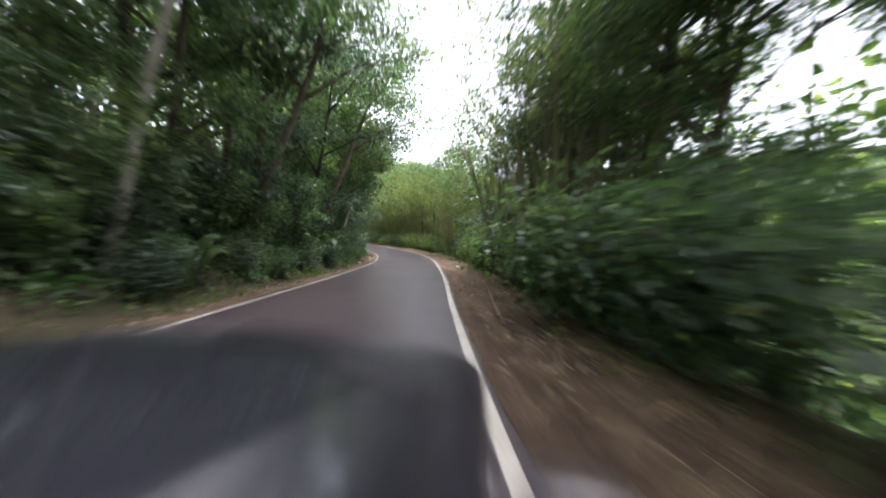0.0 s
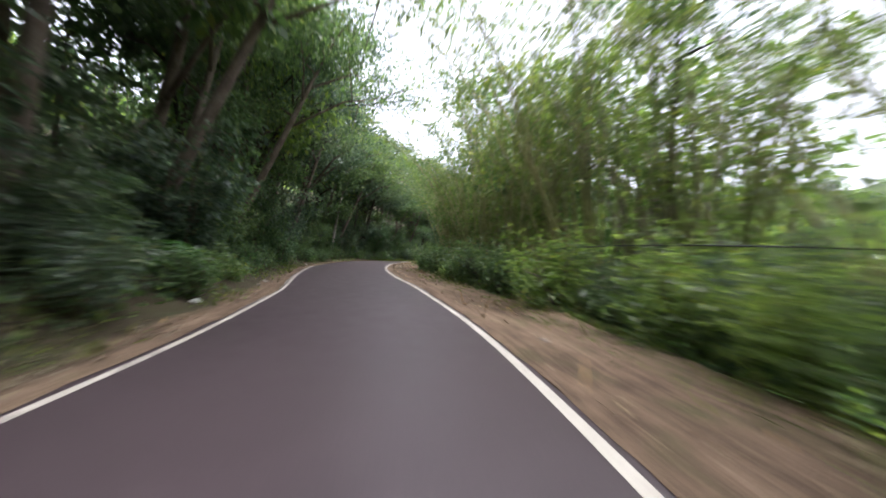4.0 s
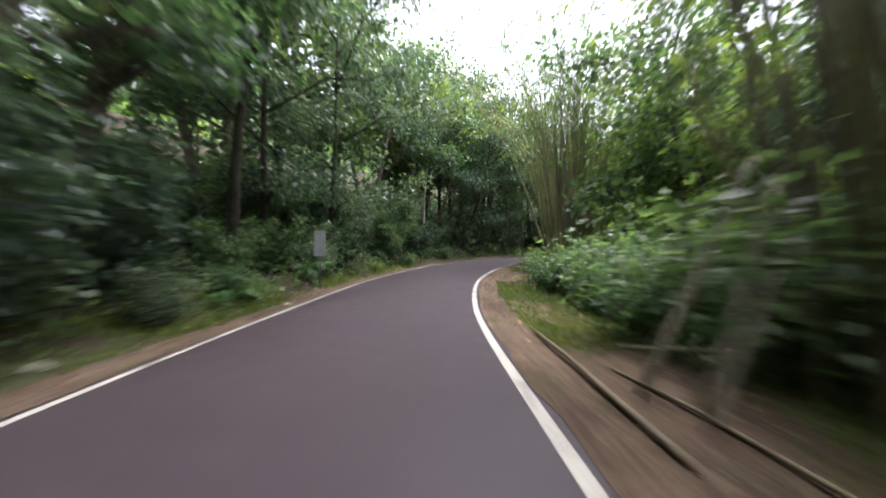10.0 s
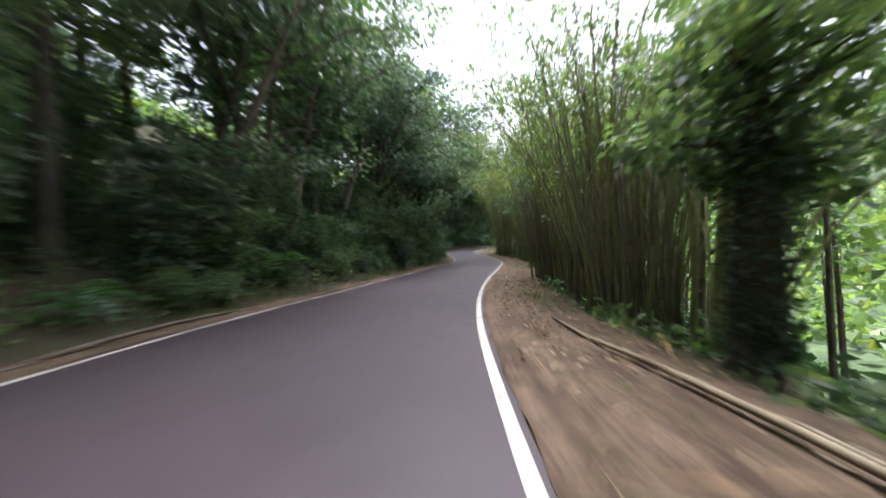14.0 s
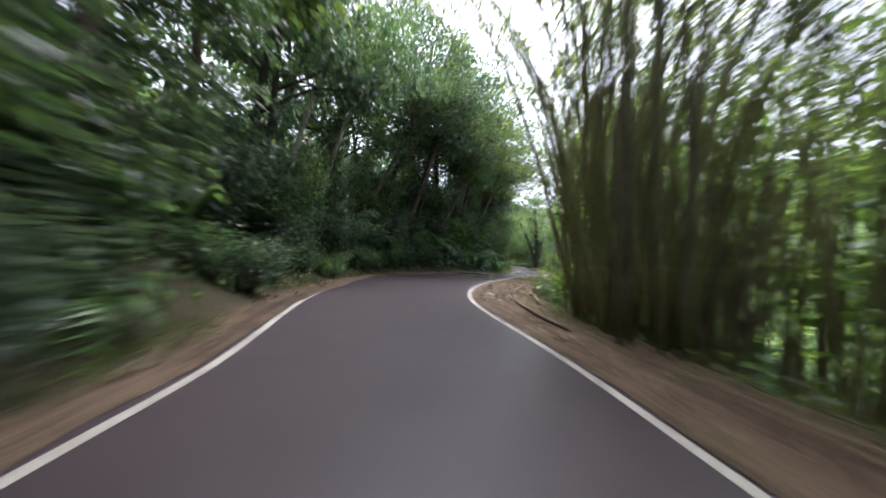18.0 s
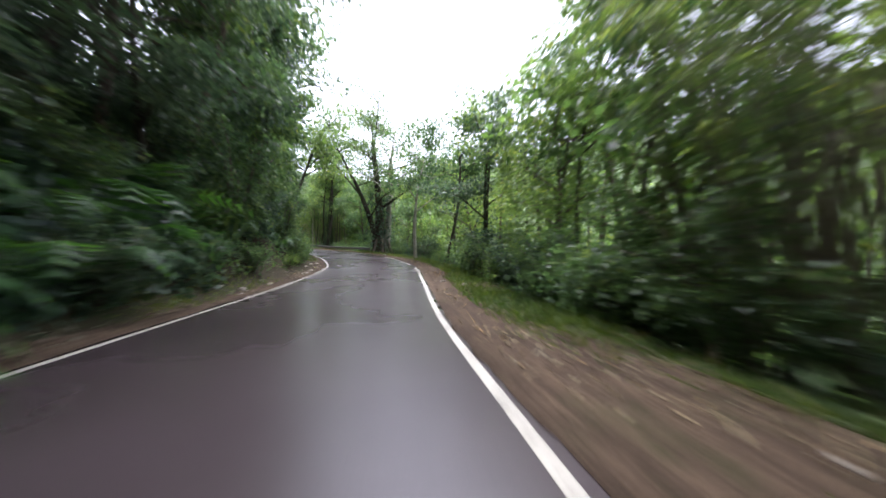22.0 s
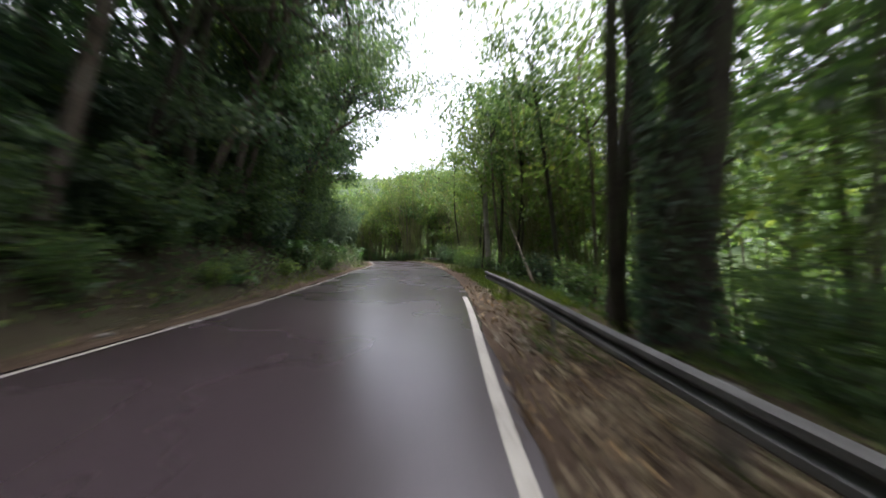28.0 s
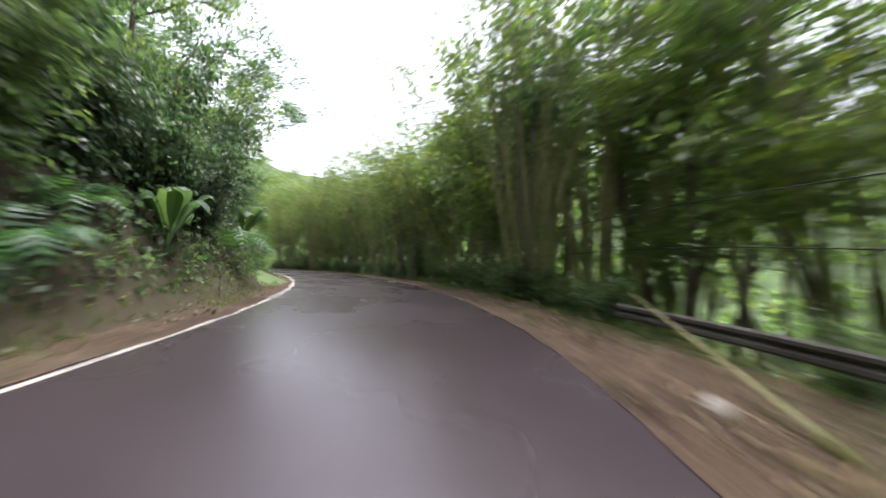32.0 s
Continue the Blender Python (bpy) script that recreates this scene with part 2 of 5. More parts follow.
FROND = foliage("fern_fronds", (0.026, 0.075, 0.023), (0.086, 0.18, 0.057), (1.7, 1.9, 0.6), 0.4)
GRASS = foliage("verge_grass", (0.035, 0.07, 0.012), (0.12, 0.16, 0.03), (1.6, 1.7, 0.6), 0.35, 0.6)
DRY_LEAF = foliage("fallen_dry_leaves", (0.086, 0.055, 0.029), (0.258, 0.21, 0.138), (1.3, 1.0, 0.7), 0.1, 0.7)
ROCK = mottled("dark_wet_rock", [(0.018, 0.017, 0.016), (0.05, 0.047, 0.042), (0.085, 0.085, 0.065)], 0.9, 0.65, 0.06)
STEEL = mottled("weathered_galvanised_steel", [(0.075, 0.073, 0.068), (0.15, 0.147, 0.138), (0.19, 0.187, 0.172)], 2.0, 0.75, 0.003, 40.0, metal=0.15)
OLD_STEEL = mottled("dirty_old_steel", [(0.045, 0.04, 0.035), (0.09, 0.082, 0.07), (0.13, 0.12, 0.10)], 2.0, 0.8, 0.004, 40.0, metal=0.1)
STONE = mottled("pale_roadside_stone", [(0.22, 0.19, 0.16), (0.40, 0.37, 0.33)], 4.0, 0.9, 0.02)
HILL = mottled("far_forest_canopy", [(0.03, 0.055, 0.022), (0.065, 0.10, 0.035), (0.10, 0.14, 0.05)], 0.05, 0.9, 0.8, 0.25, 7.0)

# ---- the plan: the right edge line of the road, every 8 m, from S_FIRST on, and the road's width ----
S_FIRST = -24.0
LINE_X = [11.31, 7.35, 3.50, 0.00, -3.01, -5.86, -8.86, -12.20, -16.46, -21.90, -28.20, -34.74, -40.94, -46.20, -50.20, -53.30, -56.08, -58.49, -59.73, -59.03, -56.31, -52.15, -47.22, -41.72, -35.92, -30.33, -26.21, -22.80, -17.12, -10.14, -3.13, 3.56, 9.90, 16.43, 22.78, 27.80, 31.29, 34.30, 37.74, 41.73, 46.17, 50.34, 54.09, 57.66, 60.84, 62.58, 62.40, 61.08, 58.79, 55.56, 51.44, 46.49, 40.79, 34.43, 27.73]
LINE_Y = [-21.15, -14.21, -7.19, 0.00, 7.41, 14.89, 22.30, 29.57, 36.33, 42.18, 47.10, 51.71, 56.76, 62.77, 69.68, 77.06, 84.56, 92.18, 100.07, 108.02, 115.52, 122.35, 128.64, 134.45, 139.96, 145.70, 152.55, 159.93, 165.79, 169.89, 173.73, 178.12, 182.99, 187.63, 192.53, 198.77, 205.95, 213.36, 220.59, 227.52, 234.17, 240.99, 248.06, 255.22, 262.56, 270.34, 278.33, 286.21, 293.87, 301.19, 308.03, 314.31, 319.92, 324.77, 329.13]
LINE_Z = [0.67, 0.47, 0.26, 0.00, -0.28, -0.53, -0.77, -0.82, -0.72, -0.44, -0.17, 0.04, 0.28, 0.57, 0.70, 0.73, 0.65, 0.60, 0.81, 1.14, 1.39, 1.32, 1.15, 1.12, 1.22, 1.41, 1.77, 2.21, 2.54, 3.00, 3.23, 3.29, 3.39, 3.69, 4.18, 4.80, 5.32, 5.68, 5.99, 6.31, 6.67, 6.99, 7.23, 7.44, 7.72, 8.07, 8.15, 8.12, 8.09, 8.06, 8.02, 7.99, 7.96, 7.93, 7.90]
ROAD_W = [6.14, 6.12, 6.10, 6.06, 6.03, 5.98, 5.93, 5.62, 5.32, 5.16, 4.99, 5.49, 5.98, 6.04, 6.11, 5.75, 5.39, 5.73, 6.07, 6.27, 6.46, 6.30, 6.14, 6.11, 6.07, 5.36, 5.18, 5.28, 7.10, 6.10, 5.35, 5.80, 5.89, 5.94, 5.99, 6.42, 6.84, 6.71, 6.59, 6.49, 6.39, 6.64, 6.90, 6.71, 6.53, 6.35, 6.16, 6.17, 6.18, 6.19, 6.20, 6.19, 6.18, 6.19, 6.19]
# where single things stand: s along the road, off from its edge line (minus: uphill)
FIG, SLIM, LEANING = (267.0, 4.7), (255.0, 2.4), (256.0, -9.2)
TRUNK_A, TRUNK_B, TRUNK_C, STUMP = (291.8, 3.2), (293.9, 4.4), (313.6, 4.3), (145.5, 5.3)
RAIL, RAIL2 = (265.5, 300.0, 2.1, 1.15), (329.0, 337.0, 4.2, 2.6)
SIGN_A, SIGN_B, SIGN_C = (193.8, 5.3), (43, 5.6), (115.6, -6.9)
ROCKS, HEAP = (209.9, 230.0), (105.8, 2.0)
# s, distance beyond the uphill line, lean across, height, radius
PALE_TRUNKS = [(8.8, 3.2, 3.6, 11.0, 0.17), (30.2, 3.4, 3.6, 11.0, 0.16), (83.2, 3.0, 2.2, 12.0, 0.16), (99.4, 5.0, 2.0, 12.0, 0.14), (101, 5.4, 2.0, 12.5, 0.14), (129.7, 3.2, 1.0, 11.0, 0.15), (136.5, 3.8, 0.8, 10.0, 0.16), (181.0, 4.4, 2.4, 12.0, 0.15), (182.1, 5.0, 2.2, 12.0, 0.12)]
POLES = [(6.9, 1.0, 15.7, 1.9, 0.035), (40.5, 2.9, 48.3, 4.2, 0.05), (70.5, 1.4, 75.6, 1.1, 0.06), (96.3, 2.2, 106.6, 1.5, 0.04), (104.5, 0.9, 109.7, 1.1, 0.045), (123.4, 1.7, 128.3, 1.0, 0.04), (132.6, 3.5, 147.4, 1.9, 0.07), (140.3, 2.9, 144.6, 2.3, 0.04), (187.4, 1.5, 201.2, 2.4, 0.055), (192.3, 2.8, 200.7, 3.0, 0.07), (204.7, 3.7, 211.3, 2.1, 0.06), (226.3, 4.4, 236.8, 2.2, 0.045), (310.1, 3.4, 314.6, 0.9, 0.055)]
LEANING_POLES = [(332.6, 1.6, 336.6, 2.6, 0.03, 0.05, 0.9), (301.0, 3.5, 306.8, 4.0, 0.085, 0.05, 3.7), (128.3, 3.3, 129.7, 2.4, 0.07, 0.05, 2.3), (105.6, 1.2, 106.0, 3.0, 0.05, 0.05, 2.9), (105.2, 1.6, 105.9, 3.2, 0.04, 0.05, 2.6), (104.9, 1.4, 105.4, 2.6, 0.035, 0.05, 1.5)]
BAGS = [(260.5, 1.6), (260.0, 2.3), (260.2, 2.9), (194.0, 0.9), (29.0, -6.8), (25.0, 1.5), (53.0, -6.4)]


def spline(v):
    """Catmull-Rom through the plan's values, 16 steps to a span."""
    v = np.array(v)
    p = np.concatenate([[2 * v[0] - v[1]], v, [2 * v[-1] - v[-2]]])
    u = np.arange(16) / 16
    out = [0.5 * (2 * b + (c - a) * u + (2 * a - 5 * b + 4 * c - d) * u**2 + (3 * b - a - 3 * c + d) * u**3) for a, b, c, d in zip(p, p[1:], p[2:], p[3:])]
    return np.concatenate(out + [[v[-1]]])


LX, LY, LZ = spline(LINE_X), spline(LINE_Y), spline(LINE_Z)
LS = S_FIRST + 0.5 * np.arange(len(LX))
HX, HY = np.gradient(LX), np.gradient(LY)
HL = np.hypot(HX, HY)
HX, HY = HX / HL, HY / HL
LW = np.interp(LS, S_FIRST + 8 * np.arange(len(ROAD_W)), ROAD_W)
S_LAST = float(LS[-1])


def wob(x, y, f, seed=0.0):
    return noise.noise((x * f, y * f, seed))


def bank_height(s):
    """How steep and high the cut bank on the uphill side stands."""
    return float(np.interp(s, BANK_S, BANK_K))


BANK_S = [-24, 30, 60, 90, 150, 190, 215, 235, 260, 275, 300, 340, 420]
BANK_K = [0.45, 0.4, 0.4, 0.3, 0.45, 0.6, 1.5, 1.0, 0.8, 0.6, 0.9, 1.25, 0.8]
CUT_U = [0, 0.6, 1.3, 2.0, 2.8, 4.0, 6.0, 9.0, 14.0, 28.0, 60.0, 160.0]
CUT_Z = [-0.04, -0.03, 0.10, 0.75, 1.9, 3.0, 4.3, 6.0, 8.5, 14.0, 26.0, 60.0]
FALL_V = [0, 0.5, 2.2, 3.2, 5.0, 8.0, 14.0, 28.0, 60.0, 110.0, 200.0]
FALL_Z = [-0.04, -0.04, -0.06, -0.15, -0.8, -2.2, -5.0, -11.0, -16.0, 8.0, 75.0]


def profile(s, off):
    """Height of the ground over the edge line, off metres to its downhill side."""
    w = float(np.interp(s, LS, LW))
    if off >= 0:
        z = float(np.interp(off, FALL_V, FALL_Z))
        rough = min(1.0, off / 3.0) * 0.16
    elif off > -w:
        return -0.05
    else:
        u = -off - w
        k = bank_height(s)
        z = float(np.interp(u, CUT_U, CUT_Z))
        z = z * k if u < 9 else z * (k + (1 - k) * min(1, (u - 9) / 20))
        rough = min(1.0, u / 2.0) * 0.3
    return z + rough * (wob(s, off, 0.45) + 0.6 * wob(s, off, 1.3, 3.0))


def at(s, off, up=0.0):
    """The place at s along the road and off metres from its edge line, on the ground."""
    x, y, z = (float(np.interp(s, LS, a)) for a in (LX, LY, LZ))
    hx, hy = float(np.interp(s, LS, HX)), float(np.interp(s, LS, HY))
    return Vector((x + hy * off, y - hx * off, z + profile(s, off) + up))


def heading(s):
    return math.degrees(math.atan2(float(np.interp(s, LS, HX)), float(np.interp(s, LS, HY))))


# ---- mesh helpers ----
def mesh_of(name, verts, faces, mat, smooth=False):
    me = bpy.data.meshes.new(name)
    me.from_pydata([tuple(v) for v in verts], [], faces)
    me.materials.append(mat)
    if smooth:
        me.shade_smooth()
    me.update()
    return me


def part(name, me, parent, label="", kind=""):
    ob = new(name, me)
    ob.parent = parent
    return tagged(ob, label, kind=kind)


def tube(verts, faces, points, radii, sides=6, cap=True):
    """A tapered tube along the points, added to verts and faces."""
    pts = [Vector(p) for p in points]
    base = len(verts)
    for i, (p, r) in enumerate(zip(pts, radii)):
        d = (pts[min(i + 1, len(pts) - 1)] - pts[max(i - 1, 0)]).normalized()
        a = d.orthogonal().normalized() if abs(d.z) < 0.2 else Vector((1, 0, 0)).cross(d).normalized()
        b = d.cross(a)
        for k in range(sides):
            t = 2 * math.pi * k / sides
            verts.append(p + (a * math.cos(t) + b * math.sin(t)) * r)
    for i in range(len(pts) - 1):
        for k in range(sides):
            k2 = (k + 1) % sides
            q = base + i * sides
            faces.append((q + k, q + k2, q + sides + k2, q + sides + k))
    if cap:
        faces.append(tuple(base + (len(pts) - 1) * sides + k for k in range(sides)))
        faces.append(tuple(base + k for k in reversed(range(sides))))


def leaf_mesh(name, places, mat, length, width, rng, droop=0.4, flat=0.5, ways=None):
    """Many leaves, each a folded kite, at the places; ways: the directions they grow in."""
    p = np.array(places)
    n = len(p)
    a = rng.normal(size=(n, 3))
    if ways is not None:
        a = a * 0.55 + np.array(ways)
    a[:, 2] -= droop
    a /= np.linalg.norm(a, axis=1)[:, None]
    up = rng.normal(size=(n, 3)) * (1 - flat)
    up[:, 2] += flat
    b = np.cross(a, up)
    b /= np.linalg.norm(b, axis=1)[:, None] + 1e-6
    c = np.cross(b, a)
    ln = (length * rng.uniform(0.6, 1.35, n))[:, None]
    wd = (width * rng.uniform(0.7, 1.3, n))[:, None]
    v = np.stack([p, p + a * ln * 0.42 + b * wd + c * wd * 0.3, p + a * ln - c * ln * 0.15, p + a * ln * 0.42 - b * wd + c * wd * 0.3], 1).reshape(-1, 3)
    me = bpy.data.meshes.new(name)
    me.vertices.add(n * 4)
    me.vertices.foreach_set("co", v.astype(np.float32).ravel())
    me.loops.add(n * 4)
    me.loops.foreach_set("vertex_index", np.arange(n * 4, dtype=np.int32))
    me.polygons.add(n)
    me.polygons.foreach_set("loop_start", np.arange(0, n * 4, 4, dtype=np.int32))
    me.update(calc_edges=True)
    me.validate()
    me.materials.append(mat)
    return me


# ---- ground, road and lines ----
# darkness of the earth along the road: rain-soaked, and painted shadow at s 108-122
DAMP_SHADE_S = [-24, 0, 14, 22, 60, 80, 108, 117, 122, 131, 138, 150, 162, 170, 182, 192, 205, 222, 236, 275, 292, 304, 318, 330, 420]
DAMP_SHADE_K = [0.8, 0.8, 0.6, 0.15, 0.0, 0.3, 0.45, 0.6, 0.3, 0.15, 0.6, 0.5, 0.1, 0.05, 0.2, 0.35, 0.45, 0.85, 0.9, 0.9, 0.85, 0.6, 0.7, 0.8, 0.6]


def lane_marks(ob, along, across):
    """Store on each vertex how far along and across the road it lies."""
    for key, values in (("along", along), ("across", across)):
        ob.data.attributes.new(key, "FLOAT", "POINT").data.foreach_set("value", np.array(values, np.float32))


def build_ground():
    offs = [-46, -38, -31, -25, -20, -16.5, -14, -12, -10.8, -9.9, -9.2, -8.6, -8.1, -7.6, -7.1, -6.7, -6.3, -5.9, -3.2, 0.02, 0.5, 1.1, 1.8, 2.5, 3.2, 4.0, 5.0, 6.2, 8, 10.5, 14, 18, 23, 28, 34]
    ss = np.arange(S_FIRST + 1, S_LAST - 1, 1.0)
    verts, faces = [], []
    for s in ss:
        w = float(np.interp(s, LS, LW))
        for o in offs:
            o2 = o if o > -1 else (o - (w - 5.9) if o < -5 else o)
            verts.append(at(float(s), o2))
    m = len(offs)
    for i in range(len(ss) - 1):
        for k in range(m - 1):
            q = i * m + k
            faces.append((q, q + 1, q + m + 1, q + m))
    ground = new("ground", mesh_of("ground", verts, faces, DIRT, True))
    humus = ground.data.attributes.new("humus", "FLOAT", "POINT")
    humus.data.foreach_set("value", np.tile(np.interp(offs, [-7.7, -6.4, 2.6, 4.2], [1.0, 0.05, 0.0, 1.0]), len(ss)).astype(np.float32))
    # damp also carries the shadow painted into the earth
    damp = ground.data.attributes.new("damp", "FLOAT", "POINT")
    damp.data.foreach_set("value", np.repeat(np.interp(ss, DAMP_SHADE_S, DAMP_SHADE_K), m).astype(np.float32))
    lane_marks(ground, np.repeat(ss, m), np.tile(offs, len(ss)))
    tagged(ground, "brown dirt verges and wooded banks along the forest road", "ground", kind="structure")


def ribbon(name, mat, o_in, o_out, up, s0, s1, step=0.5, jag=0.0):
    """A strip that follows the road between two offsets (numbers or functions of s)."""
    verts, faces = [], []
    ss = np.arange(s0, s1, step)
    for s in ss:
        s = float(s)
        a = o_in(s) if callable(o_in) else o_in
        b = o_out(s) if callable(o_out) else o_out
        x, y, z = (float(np.interp(s, LS, v)) for v in (LX, LY, LZ))
        hx, hy = float(np.interp(s, LS, HX)), float(np.interp(s, LS, HY))
        for o in (a, b):
            o += jag * wob(s, o, 1.7, 5.0) if jag else 0
            verts.append((x + hy * o, y - hx * o, z + up))
    for i in range(len(ss) - 1):
        faces.append((2 * i, 2 * i + 1, 2 * i + 3, 2 * i + 2))
    return new(name, mesh_of(name, verts, faces, mat, True))


def width_at(s):
    return float(np.interp(s, LS, LW))


build_ground()
road = ribbon("road", ASPHALT, lambda s: -width_at(s) - 0.28 - 0.12 * wob(s, 0, 0.8), lambda s: 0.19 + 0.1 * wob(s, 9, 0.8), 0.0, S_FIRST + 2, S_LAST - 2)
wet = road.data.attributes.new("wet", "FLOAT", "POINT")
wet.data.foreach_set("value", np.interp(np.repeat(np.arange(S_FIRST + 2, S_LAST - 2, 0.5), 2), [0, 15, 40, 55, 180, 205, 400], [0.5, 0.6, 0.5, 0.15, 0.15, 1.0, 1.0]).astype(np.float32))
tagged(road, "narrow damp grey asphalt road without a centre line", "road", kind="structure")


def wash(label, o_in, o_out, s0, s1):
    """Earth and grit washed thinly over the edge of the asphalt."""
    ob = ribbon("dirt_wash", DIRT, o_in, o_out, 0.010, s0, s1, 0.25)
    # same darkening as the ground: wetness plus painted shadow
    damp = ob.data.attributes.new("damp", "FLOAT", "POINT")
    damp.data.foreach_set("value", np.repeat(np.interp(np.arange(s0, s1, 0.25), DAMP_SHADE_S, DAMP_SHADE_K), 2).astype(np.float32))
    across = [o for s in np.arange(s0, s1, 0.25) for o in (o_in(s), o_out(s))]
    lane_marks(ob, np.repeat(np.arange(s0, s1, 0.25), 2), across)
    tagged(ob, label, "dirt", kind="structure")


wash("brown earth washed over the uphill edge of the asphalt", lambda s: -width_at(s) - 0.62, lambda s: -width_at(s) - 0.13 + 0.10 * wob(s, 3, 0.9) + 0.05 * wob(s, 3, 4.0), S_FIRST + 4, S_LAST - 4)
wash("sandy grit along the downhill edge of the asphalt", lambda s: 0.15 + 0.07 * wob(s, 5, 1.1) + 0.04 * wob(s, 5, 4.5), lambda s: 0.55, S_FIRST + 4, S_LAST - 4)
for a, b, deep in ((70, 86, 0.55), (187, 203, 0.5), (262, 288, 0.8), (333, 344, 0.3)):
    wash("brown mud spread across the uphill edge line", lambda s: -width_at(s) - 0.5, lambda s: -width_at(s) - 0.3 + deep * math.sin(math.pi * (s - a) / (b - a)) * (1 + 0.5 * wob(s, 1, 0.6)) + 0.08 * wob(s, 2, 3.0), a, b)


PLAN_PTS = np.stack([LX, LY], 1)[::8]


def far_height(x, y):
    """Height of the valley and hills, and the distance and side of the road there."""
    d2 = (PLAN_PTS[:, 0] - x) ** 2 + (PLAN_PTS[:, 1] - y) ** 2
    j = min(int(d2.argmin()) * 8, len(LX) - 1)
    off = (x - LX[j]) * HY[j] - (y - LY[j]) * HX[j]
    d = math.sqrt(float(d2.min()))
    off = math.copysign(d, off)
    if off >= 0:
        z = float(np.interp(off, FALL_V, FALL_Z))
    else:
        u, k = max(-off - LW[j], 0), bank_height(float(LS[j]))
        z = float(np.interp(u, CUT_U, CUT_Z)) * (k + (1 - k) * min(1, max(0, u - 9) / 20))
    far = min(1.0, d / 90)
    z += far * (14 * wob(x, y, 0.012) + 6 * wob(x, y, 0.04, 2.0)) + min(1, d / 45) * 2.2 * wob(x, y, 0.13, 4.0)
    if d < 50:
        z = min(z - 1.2, -3.0 if off > -10 else z - 3.0)
    return float(LZ[j]) + z, d, off


def build_far_land():
    """Valley floor and the wooded hills beyond, a coarse sheet under everything, out to the horizon."""
    xs = np.concatenate([np.arange(-1500, -260, 155), np.arange(-260, 300, 10), np.arange(300, 1600, 160)])
    ys = np.concatenate([np.arange(-1400, -150, 156), np.arange(-150, 560, 10), np.arange(560, 1900, 165)])
    verts, faces = [], []
    for y in ys:
        for x in xs:
            verts.append((x, y, far_height(x, y)[0]))
    m = len(xs)
    for i in range(len(ys) - 1):
        for k in range(m - 1):
            q = i * m + k
            faces.append((q, q + 1, q + m + 1, q + m))
    tagged(new("hills", mesh_of("hills", verts, faces, HILL, True)), "far hills covered with bright green forest", "hill", kind="structure")


build_far_land()
LINE_GAPS = {
    1: [(-20, 247.2), (248.9, 257.4), (279.6, 297.6), (330.4, 331.9)],
    -1: [(-20, 75.1), (78.1, 80.1), (85.2, 195.3), (202.2, 271.7), (283.6, 400)],
}


def build_lines():
    for name, side in (("edge_line_right", 1), ("edge_line_left", -1)):
        root = None
        for a, b in LINE_GAPS[side]:
            if side > 0:
                ob = ribbon("edge_line", PAINT, lambda s: -0.075, lambda s: 0.075, 0.006, a, b)
            else:
                ob = ribbon("edge_line", PAINT, lambda s: -width_at(s) - 0.06, lambda s: -width_at(s) + 0.06, 0.006, a, b)
            ob.name = name
            tagged(ob, "worn white painted edge line on the asphalt", "road marking", kind="structure")


build_lines()


